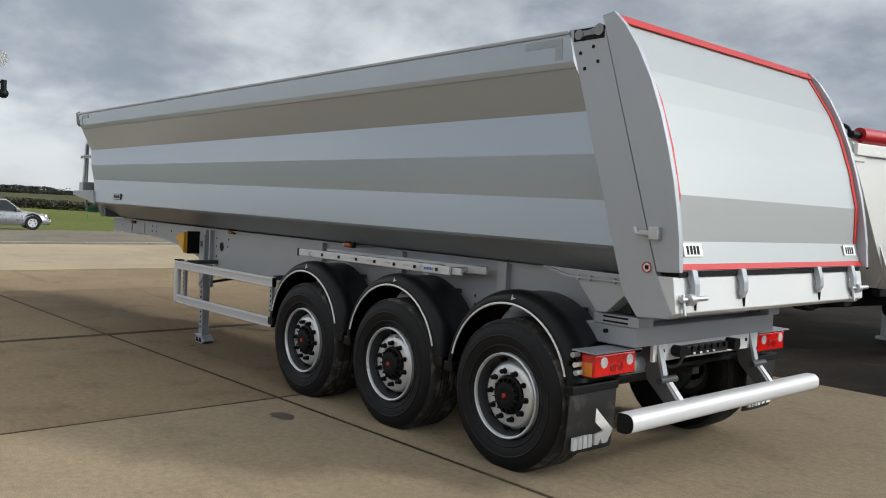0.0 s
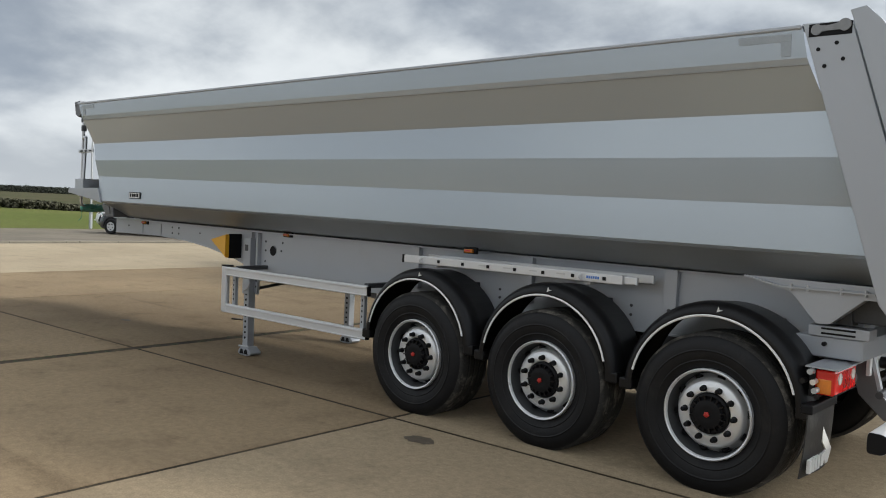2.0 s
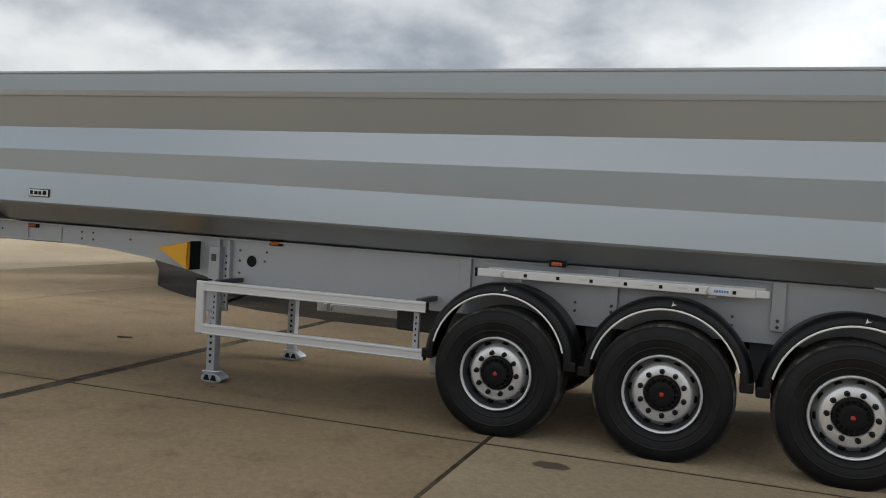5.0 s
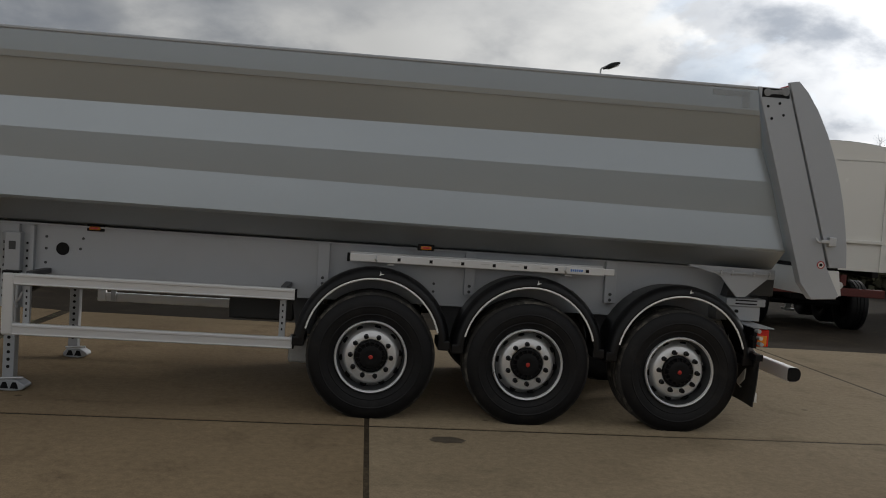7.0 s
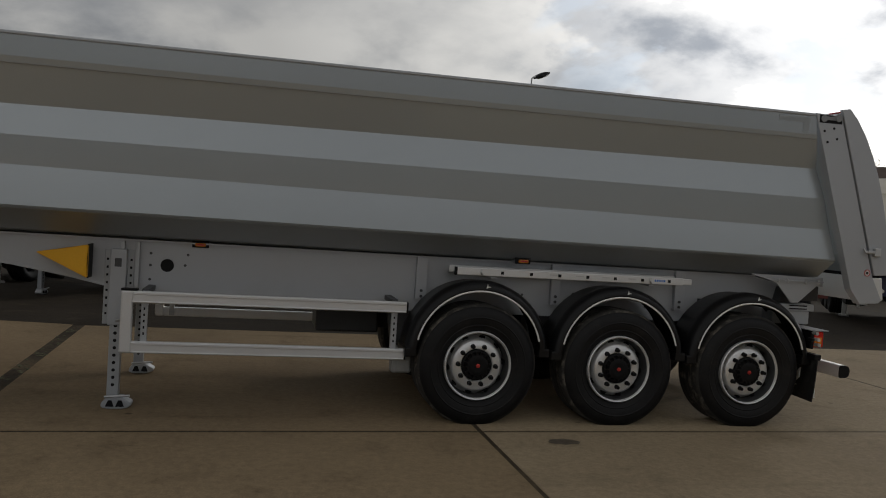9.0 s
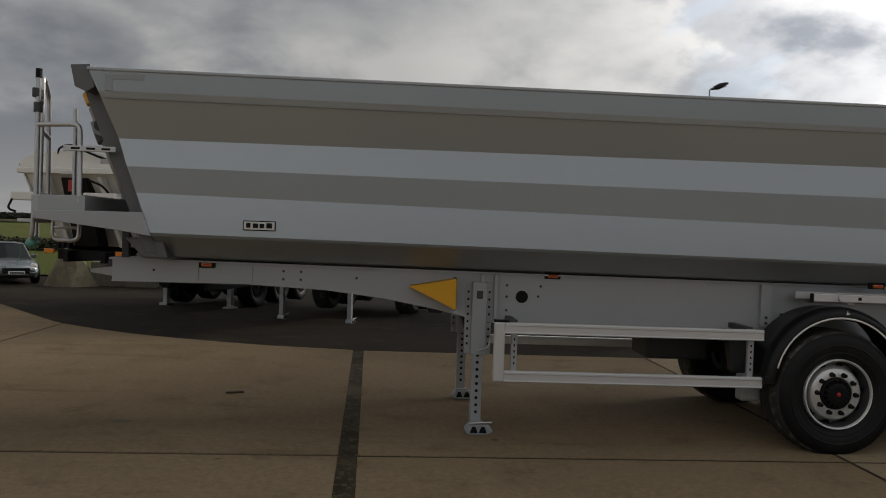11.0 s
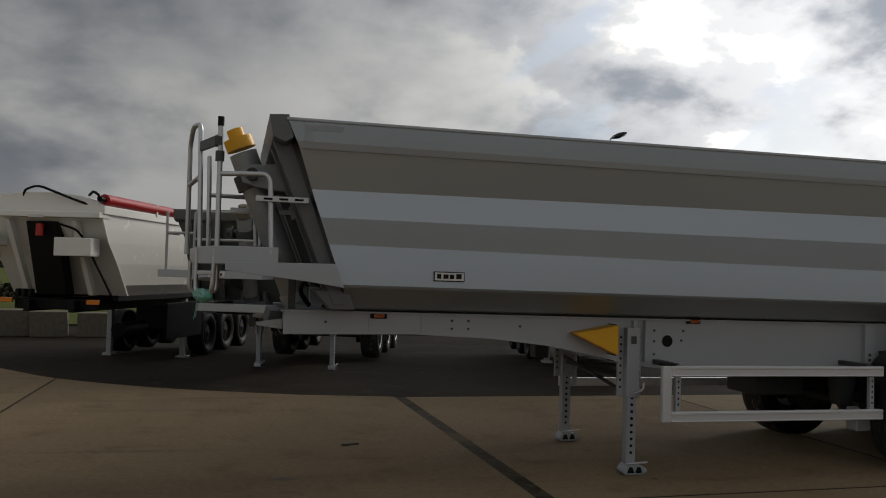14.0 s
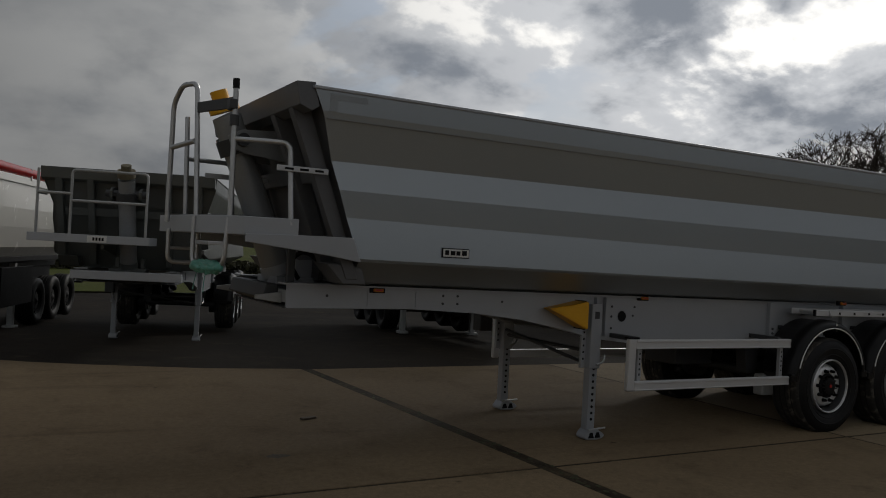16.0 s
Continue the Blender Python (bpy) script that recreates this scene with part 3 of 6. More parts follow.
def side_profile(far):
    """Front and rear outlines of one body side: x, y, z from top to belly."""
    front = [(-8.85, -0.098, 2.94), (-8.775, -0.086, 2.775), (-8.755, -0.076, 2.73), (-8.64, 0.03, 2.415), (-8.565, 0.012, 2.195), (-8.49, 0.025, 1.985), (-8.375, 0.010, 1.668), (-8.365, 0.028, 1.645), (-8.30, 0.33, 1.475), (-8.29, 0.5, 1.445)]
    rear = [(0.462, -0.098, 2.94), (0.495, -0.086, 2.76), (0.51, -0.076, 2.715), (0.60, 0.03, 2.455), (0.70, 0.012, 2.178), (0.79, 0.025, 1.885), (0.87, 0.010, 1.605), (0.88, 0.028, 1.585), (0.93, 0.33, 1.42), (0.95, 0.5, 1.39)]
    if far:
        front = [(x, 2 * CY - y, z) for x, y, z in front]
        rear = [(x, 2 * CY - y, z) for x, y, z in rear]
    return front, rear


def make_tipper(at, rz, label, body, frame_mat, gate_mat, chassis_mat, full=True):
    top = thing("tipper_trailer", at, label, "trailer", rz=rz)
    mir = lambda y: 2 * CY - y

    # Body.
    for far in (False, True):
        front, rear = side_profile(far)
        rows = [[tuple(Vector(a).lerp(Vector(b), k / 12)) for k in range(13)] for a, b in zip(front, rear)]
        part("side_wall", loft(bmesh.new(), rows[:8]), body, top, "bent sheet side with long folded facets" if not far else "")
        part("belly_panel", loft(bmesh.new(), rows[7:]), SILVER_SATIN if full else body, top, "dull grey sloping belly sheet" if full and not far else "")
        y = -0.085 if not far else mir(-0.085)
        s = 1 if not far else -1
        part("top_rail", boxed(-8.86, 0.46, min(y - 0.024 * s, y + 0.07 * s), max(y - 0.024 * s, y + 0.07 * s), 2.928, 2.955, bevel=0.008), frame_mat, top)
        if full:
            part("seam", boxed(-8.73, 0.50, min(y - 0.001 * s, y + 0.02 * s), max(y - 0.001 * s, y + 0.02 * s), 2.719, 2.723), GALV_DULL, top)
    f0, r0 = side_profile(False)
    bm = loft(bmesh.new(), [[(-8.29, 0.5, 1.445), (0.95, 0.5, 1.39)], [(-8.29, mir(0.5), 1.445), (0.95, mir(0.5), 1.39)]])
    part("body_floor", bm, body, top)
    bm = bmesh.new()
    outline = f0 + [(x, mir(y), z) for x, y, z in reversed(f0)]
    bm.faces.new([bm.verts.new((x + 0.02, y, z)) for x, y, z in outline])
    # Wall, beam, channels and feet carry the front end's shade as darker colour.
    part("front_wall", bm, GREEN_GREY if not full else SHADE_AND_ARM_GREY, top, "sloping front wall with stiffeners")
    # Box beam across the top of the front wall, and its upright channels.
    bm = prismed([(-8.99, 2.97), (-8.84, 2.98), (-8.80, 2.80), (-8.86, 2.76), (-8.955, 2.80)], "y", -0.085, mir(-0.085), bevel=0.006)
    part("front_beam", bm, SHADE_AND_ARM_GREY if full else frame_mat, top)
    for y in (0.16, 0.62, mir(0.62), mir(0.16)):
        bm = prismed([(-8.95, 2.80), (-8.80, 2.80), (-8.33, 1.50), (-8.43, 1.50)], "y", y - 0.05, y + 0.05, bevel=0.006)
        part("front_channel", bm, SHADE_AND_ARM_GREY if full else frame_mat, top)
    part("front_channel", prismed([(-8.72, 2.38), (-8.66, 2.38), (-8.62, 2.26), (-8.68, 2.26)], "y", 0.22, mir(0.22)), SHADE_AND_ARM_GREY if full else frame_mat, top)
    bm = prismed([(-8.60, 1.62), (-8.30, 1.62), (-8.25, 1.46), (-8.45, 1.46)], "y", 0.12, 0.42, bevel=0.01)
    part("front_foot", bm, SHADE_AND_ARM_GREY if full else frame_mat, top)
    part("front_foot", prismed([(-8.60, 1.62), (-8.30, 1.62), (-8.25, 1.46), (-8.45, 1.46)], "y", mir(0.42), mir(0.12), bevel=0.01), SHADE_AND_ARM_GREY if full else frame_mat, top)

    # Tipping ram.
    lo, hi = Vector((-8.62, CY, 1.44)), Vector((-9.215, CY, 2.93))
    way = (hi - lo).normalized()
    ram = part("ram", rod(bmesh.new(), lo, lo.lerp(hi, 0.93), 0.125, seg=28), RAM_GREY, top, "grey hydraulic ram tube", smooth=40)
    part("ram_collar", rod(bmesh.new(), lo + way * 1.16, lo + way * 1.30, 0.16, seg=28), DARK_STEEL, ram, smooth=40)
    part("ram_ring", rod(bmesh.new(), lo + way * 0.05, lo + way * 0.14, 0.14, seg=28), frame_mat, ram, smooth=40)
    bm = rod(bmesh.new(), lo + way * 1.53, lo + way * 1.635, 0.132, seg=28)
    rod(bm, lo + way * 1.635, lo + way * 1.72, 0.075, seg=20)
    part("ram_cap", bm, YELLOW if full else STONE, ram, "yellow plastic ram cap" if full else "dull tan ram cap", smooth=40)
    if full:
        bm = bmesh.new()
        for k in range(3):
            a = -0.35 + k * 0.3
            m = Matrix.Translation(lo + way * 1.585) @ way.to_track_quat("Z", "Y").to_matrix().to_4x4() @ Matrix.Rotation(a + math.pi * 0.75, 4, "Z")
            bmesh.ops.create_cube(bm, size=1, matrix=m @ pose(0.137, 0, 0) @ Matrix.Diagonal((0.006, 0.028, 0.05, 1)))
        part("cap_mark", bm, BLACK, ram)
    for y in (CY - 0.23, CY + 0.19):
        bm = prismed([(-9.20, 2.64), (-9.09, 2.70), (-8.78, 2.72), (-8.70, 2.46), (-9.05, 2.50), (-9.17, 2.54)], "y", y, y + 0.04, bevel=0.004)
        part("ram_bracket", bm, RAM_GREY if full else frame_mat, top)
    part("trunnion", rod(bmesh.new(), (-9.09, CY - 0.30, 2.61), (-9.09, CY + 0.30, 2.61), 0.055, seg=18), DARK_STEEL, top, smooth=40)
    bm = boxed(-8.74, -8.40, CY - 0.28, CY + 0.28, 1.40, 1.47, bevel=0.01)
    box(bm, -8.55, -8.40, CY - 0.22, CY - 0.16, 1.45, 1.62, bevel=0.006)
    box(bm, -8.55, -8.40, CY + 0.16, CY + 0.22, 1.45, 1.62, bevel=0.006)
    part("ram_cradle", bm, frame_mat, top)

    # Access platform, its arm, rails and folding step ladder.
    plan = [(-8.88, 0.0), (-9.28, 0.08), (-9.39, 0.22), (-9.54, 0.72), (-9.62, 1.52), (-8.88, 1.52)]
    bm = prismed(plan, "z", 1.805, 1.945, bevel=0.006)
    if full:
        part("platform", bm, frame_mat, top, "pale steel access platform")
    else:
        bm.free()
        part("platform", boxed(-9.56, -8.88, 0.75, 2.45, 1.84, 1.96, bevel=0.006), chassis_mat, top, "pale steel access platform")
        part("front_bumper", boxed(-9.30, -9.12, 0.30, 1.90, 1.30, 1.43, bevel=0.01), chassis_mat, top)
        for y in (0.6, 1.6):
            part("bumper_stay", boxed(-9.2, -8.7, y, y + 0.08, 1.34, 1.40), DARK_STEEL, top)
    if full:
        part("platform_floor", prismed([(-8.90, 0.04), (-9.26, 0.11), (-9.37, 0.25), (-9.51, 0.74), (-9.59, 1.49), (-8.90, 1.49)], "z", 1.946, 1.950), DARK_STEEL, top)
    arm = [(-9.28, 1.815), (-8.90, 1.825), (-8.43, 1.83), (-8.36, 1.64), (-8.62, 1.68), (-9.28, 1.755)]
    part("platform_arm", prismed(arm, "y", -0.01, 0.03, bevel=0.004), frame_mat, top, "tapered support arm")
    part("platform_arm", prismed(arm, "y", 1.44, 1.48, bevel=0.004), frame_mat, top)
    pb = 1.945 if full else 1.96
    rails = [
        [(-9.35, 0.21, pb - 0.06), (-9.355, 0.225, 2.95)],
        [(-9.352, 0.22, 2.52), (-8.96, 0.07, 2.52), (-8.935, 0.03, pb - 0.05)],
        [(-9.50, 0.65, pb - 0.06), (-9.53, 0.735, 2.99), (-9.60, 0.95, 3.0), (-9.63, 1.12, 2.87), (-9.63, 1.15, pb - 0.06)],
        [(-9.53, 0.70, 2.53), (-9.63, 1.13, 2.50)],
        [(-9.45, 1.30, pb - 0.06), (-9.47, 1.34, 2.80)],
        [(-9.46, 1.33, 2.44), (-9.05, 1.40, 2.44), (-9.02, 1.40, pb - 0.05)],
    ]
    if not full:
        rails = [[(-9.52, 0.82, pb), (-9.52, 0.82, 2.90), (-9.52, 1.88, 2.90), (-9.52, 1.88, pb)], [(-9.52, 0.82, 2.45), (-9.52, 1.88, 2.45)],
                 [(-9.52, 1.88, 2.55), (-9.52, 2.30, 2.55), (-9.40, 2.38, 2.55), (-8.95, 2.38, 2.55)], [(-9.46, 2.36, pb), (-9.46, 2.36, 2.9)]]
    for k, pts in enumerate(rails):
        part("handrail", tube(bmesh.new(), pts, 0.021, 0.07), GALV if not full else STEEL, top, smooth=60)
    if full:
        part("rail_plate", prismed([(-9.365, 0.205), (-9.345, 0.225), (-9.515, 0.735), (-9.535, 0.715)], "z", 2.755, 2.835), DARK_STEEL, top)
        part("post_cap", rod(bmesh.new(), (-9.355, 0.225, 2.90), (-9.3555, 0.2255, 2.975), 0.026), BLACK, top)
        bm = rod(bmesh.new(), (-9.355, 0.225, 2.62), (-9.355, 0.225, 2.70), 0.035)
        box(bm, -9.40, -9.34, 0.20, 0.30, 2.74, 2.82, bevel=0.01)
        part("rail_clamp", bm, DARK_STEEL, top)
        for z, xs in ((2.30, (-9.07, -8.66)), ):
            bm = boxed(xs[0], xs[1], 0.02, 0.035, z, z + 0.045, bevel=0.004)
            part("rail_tie", bm, STEEL, top, "slotted steel strap")
            for i in range(3):
                part("slot", boxed(xs[0] + 0.06 + 0.12 * i, xs[0] + 0.13 + 0.12 * i, 0.016, 0.03, z + 0.014, z + 0.031, bevel=0.003), BLACK, top)
            part("rail_tie", boxed(xs[0] - 0.2, xs[1], 1.45, 1.465, z, z + 0.045, bevel=0.004), STEEL, top)
        bm = tube(bmesh.new(), [(-9.52, 0.64, 1.93), (-9.52, 0.64, 1.555), (-9.38, 0.22, 1.555), (-9.36, 0.21, 1.93)], 0.019, 0.09)
        step = part("step_ladder", bm, STEEL, top, "tubular hanging step", smooth=60)
        far_step = part("step_ladder", tube(bmesh.new(), [(-9.60, 1.20, 1.83), (-9.60, 1.20, 1.55), (-9.36, 1.20, 1.55), (-9.36, 1.20, 1.83)], 0.019, 0.07), STEEL, top, smooth=60)
        part("rung", rod(bmesh.new(), (-9.60, 1.20, 1.67), (-9.36, 1.20, 1.67), 0.014, seg=8), STEEL, far_step)
        part("rung", boxed(-9.50, -9.38, 0.22, 0.62, 1.715, 1.745, bevel=0.005), STEEL, step)
        bm = bmesh.new()
        rng = random.Random(3)
        bmesh.ops.create_icosphere(bm, subdivisions=4, radius=1.0)
        along = Matrix.Translation((-9.455, 0.44, 1.545)) @ Matrix.Rotation(radians(15), 4, "Z")
        for v in bm.verts:
            c = v.co.copy()
            k = 1 + 0.35 * noise.noise(Vector((c.x * 2, c.y * 5, c.z * 2))) + 0.2 * noise.noise(Vector((c.x * 5, c.y * 14, c.z * 5)))
            r = max(0.35, (c.x * c.x + c.z * c.z) ** 0.5)
            v.co = along @ Vector((0.045 * c.x / r ** 0.6 * k, 0.225 * c.y, 0.052 * c.z / r ** 0.6 * k))
        part("film_wrap", bm, TEAL_WRAP, step, "crumpled green plastic film round the step", smooth=60)
        for y0, y1 in ((0.56, 0.60), (0.28, 0.25)):
            part("loose_strand", tube(bmesh.new(), [(-9.49, y0, 1.52), (-9.50, (y0 + y1) / 2 + 0.03, 1.42), (-9.51, y1, 1.36)], 0.003, 0.05, 6), TEAL_WRAP, step)
    else:
        part("paper_label", boxed(-9.566, -9.56, 1.35, 1.62, 1.855, 1.95), PRINT_WHITE, top, "white paper label with scrawled marks")
        bars(top, "label_mark", BLACK, 1.39, -9.572, 1.88, 0.17, 0.045, 4, "x")

    # Chassis: two plate rails with flanges, gooseneck at the front.
    lower = [(-8.80, 1.252), (-7.68, 1.262), (-6.99, 1.232), (-6.49, 1.178), (-6.05, 1.10), (-5.6, 1.0), (-5.1, 0.95), (-4.4, 0.925), (0.62, 0.925)]
    upper = [(0.78, 1.05), (0.78, 1.30), (0.3, 1.385), (-5.0, 1.405), (-8.80, 1.428)]
    for y in (0.45, mir(0.45) - 0.012):
        part("chassis_rail", prismed(lower + upper, "y", y, y + 0.012), chassis_mat, top, "grey painted plate rail")
        s = 1 if y < CY else -1
        o = y if s > 0 else y + 0.012
        bm = bmesh.new()
        for (xa, za), (xb, zb) in zip(lower, lower[1:]):
            prism(bm, [(xa, za - 0.014), (xb, zb - 0.014), (xb, zb), (xa, za)], "y", min(o - 0.012 * s, o + 0.16 * s), max(o - 0.012 * s, o + 0.16 * s))
        part("bottom_flange", bm, chassis_mat, top)
        bm = prismed([(-8.82, 1.428), (-5.0, 1.405), (0.3, 1.385), (0.3, 1.399), (-5.0, 1.419), (-8.82, 1.442)], "y", min(o - 0.03 * s, o + 0.16 * s), max(o - 0.03 * s, o + 0.16 * s))
        part("top_flange", bm, chassis_mat, top)
        for x, w in ((-8.08, 0.015), (-7.62, 0.015), (-5.62, 0.03), (-5.50, 0.03), (-3.07, 0.10), (-1.79, 0.09), (-0.52, 0.10)):
            z0 = 1.265 if x < -7 else 1.02
            d = 0.012 if x < -7 else 0.05
            bm = boxed(x - w / 2, x + w / 2, min(o - d * s, o), max(o - d * s, o), z0, 1.40, bevel=0.003)
            part("stiffener", bm, chassis_mat, top)
            if full and x > -4 and s > 0:
                for dz in (0.0, 0.05):
                    part("bolt", rod(bmesh.new(), (x, o - d - 0.01, 1.05 + dz), (x, o - d + 0.004, 1.05 + dz), 0.014, seg=8), DARK_STEEL, top)
        if full and s > 0:
            part("rail_hole", rod(bmesh.new(), (-5.265, o - 0.003, 1.213), (-5.265, o + 0.02, 1.213), 0.055, seg=24), BLACK, top)
            part("hole_rim", lathe_at((-5.265, o - 0.004, 1.213), [(0.055, 0.0), (0.062, -0.002), (0.064, 0.004)]), chassis_mat, top)
            for x, z in ((-5.40, 1.31), (-5.40, 1.21), (-5.12, 1.22), (-5.10, 1.31), (-8.45, 1.345), (-7.35, 1.37), (-7.2, 1.37), (-7.2, 1.30), (-7.35, 1.30), (-6.72, 1.33), (-5.40, 1.09), (-2.1, 1.10), (-2.1, 1.03), (-0.85, 1.1), (-0.85, 1.03)):
                part("bolt", rod(bmesh.new(), (x, o - 0.006, z), (x, o + 0.004, z), 0.012, seg=8), DARK_STEEL, top)
    for x0, x1 in ((-8.80, -8.70), (-8.10, -8.02), (-6.6, -6.5), (-4.6, -4.5), (-3.3, -3.2), (-1.98, -1.88), (-0.66, -0.56), (0.55, 0.70)):
        part("cross_member", boxed(x0, x1, 0.462, mir(0.462), 1.08 if x0 > -6 else 1.28, 1.38, bevel=0.006), chassis_mat, top)
    part("coupling_plate", boxed(-8.82, -7.4, 0.47, mir(0.47), 1.236, 1.25, bevel=0.003), DARK_STEEL, top)
    part("nose_plate", prismed([(-8.93, 1.30), (-8.80, 1.25), (-8.80, 1.42), (-8.90, 1.42)], "y", 0.66, mir(0.66), bevel=0.01), DARK_STEEL, top)
    for y in (0.56, mir(0.56) - 0.03):
        part("nose_bracket", prismed([(-9.02, 1.30), (-8.80, 1.27), (-8.80, 1.36), (-9.02, 1.33)], "y", y, y + 0.03, bevel=0.004), GALV, top)

    # Running gear.
    wheels = None
    for x in (0.0, -1.31, -2.62):
        for far in (False, True):
            if wheels is None:
                wheels = make_wheel(top, WHEEL_PAINT)
                wheels.matrix_basis = pose(x, -0.10, 0.510, 0, 11)
            else:
                again(wheels, x, -0.10 if not far else mir(-0.10), 0.510, top, rz=180 if far else 0, ry=37 * (x + far))
        bm = rod(bmesh.new(), (x, 0.30, 0.515), (x, mir(0.30), 0.515), 0.065, seg=14)
        rod(bm, (x, 0.36, 0.515), (x, 0.50, 0.515), 0.19, seg=20)
        rod(bm, (x, mir(0.50), 0.515), (x, mir(0.36), 0.515), 0.19, seg=20)
        part("axle", bm, DARK_STEEL, top, smooth=40)
        for y in (0.62, mir(0.62)):
            part("trailing_arm", prismed([(x - 0.62, 0.62), (x + 0.38, 0.55), (x + 0.38, 0.62), (x - 0.6, 0.72)], "y", y - 0.05, y + 0.05, bevel=0.008), DARK_STEEL, top)
            part("hanger", prismed([(x - 0.72, 0.925), (x - 0.46, 0.925), (x - 0.52, 0.58), (x - 0.66, 0.58)], "y", y - 0.07, y + 0.07, bevel=0.006), DARK_STEEL, top)
            part("air_bag", lathe_z((x + 0.30, y, 0.0), [(0.10, 0.61), (0.135, 0.64), (0.14, 0.70), (0.115, 0.745), (0.14, 0.79), (0.135, 0.85), (0.09, 0.915)]), RUBBER, top, smooth=50)
        # Mudguards.
        for far in (False, True):
            guard_arc(top, x, far, mir)

    if not full:
        leg_pair(top, chassis_mat, mir)
        return top

    # Far side and front end of the trailer share these.
    leg_pair(top, SILVER_FRAME, mir)
    rear_end(top, frame_mat, gate_mat, mir)
    side_kit(top, mir)
    return top


def lathe_at(c, profile, seg=28):
    bm = lathe(bmesh.new(), profile, seg)
    bmesh.ops.translate(bm, verts=bm.verts, vec=c)
    return bm


def lathe_z(c, profile, seg=24):
    bm = lathe(bmesh.new(), profile, seg)
    bmesh.ops.rotate(bm, verts=bm.verts, cent=(0, 0, 0), matrix=Matrix.Rotation(radians(90), 3, "X"))
    bmesh.ops.translate(bm, verts=bm.verts, vec=c)
    return bm


def guard_arc(top, x, far, mir):
    """A moulded plastic mudguard over one wheel with a pale edge piping."""
    cz, n = 0.60, 26
    a0, a1 = radians(6), radians(176)
    rows = []
    for r, y in ((0.555, -0.055), (0.575, -0.062), (0.60, -0.052), (0.625, -0.02), (0.645, 0.03), (0.648, 0.10), (0.630, 0.12), (0.630, 0.36), (0.61, 0.38)):
        row = []
        for k in range(n + 1):
            a = a0 + (a1 - a0) * k / n
            sx = 1.0 + 0.015 * math.sin(a * 2)
            row.append((x + r * sx * math.cos(a), y if not far else mir(y), cz + r * math.sin(a)))
        rows.append(row)
    bm = loft(bmesh.new(), rows, 0.006)
    guard = part("mudguard", bm, PLASTIC, top, "black moulded plastic mudguard with pale piping", smooth=50)
    y = -0.060 if not far else mir(-0.060)
    bm = tube(bmesh.new(), [(x + 0.556 * math.cos(a), y, cz + 0.556 * math.sin(a)) for a in [a0 + 0.15 + (a1 - a0 - 0.3) * k / n for k in range(n + 1)]], 0.008, seg=6)
    part("piping", bm, PIPING, guard)
    y0, y1 = (-0.05, 0.02) if not far else (mir(0.02), mir(-0.05))
    for a in (a0, a1):
        cx, zz = x + 0.60 * math.cos(a), cz + 0.60 * math.sin(a)
        part("guard_foot", boxed(cx - 0.05, cx + 0.05, y0, y1 + (0.3 if not far else 0), zz - 0.07, zz + 0.01, bevel=0.012), PLASTIC, guard)
    if not far:
        bm = prismed([(x + 0.03, cz + 0.583), (x + 0.07, cz + 0.597), (x + 0.045, cz + 0.60), (x + 0.04, cz + 0.62)], "y", -0.064, -0.056)
        part("guard_mark", bm, PRINT_WHITE, guard)
    for dx in (-0.28, 0.28):
        yy = 0.10 if not far else mir(0.45)
        part("guard_stay", boxed(x + dx - 0.02, x + dx + 0.02, yy, yy + 0.35, cz + 0.50, cz + 0.54, bevel=0.004), DARK_STEEL, guard)


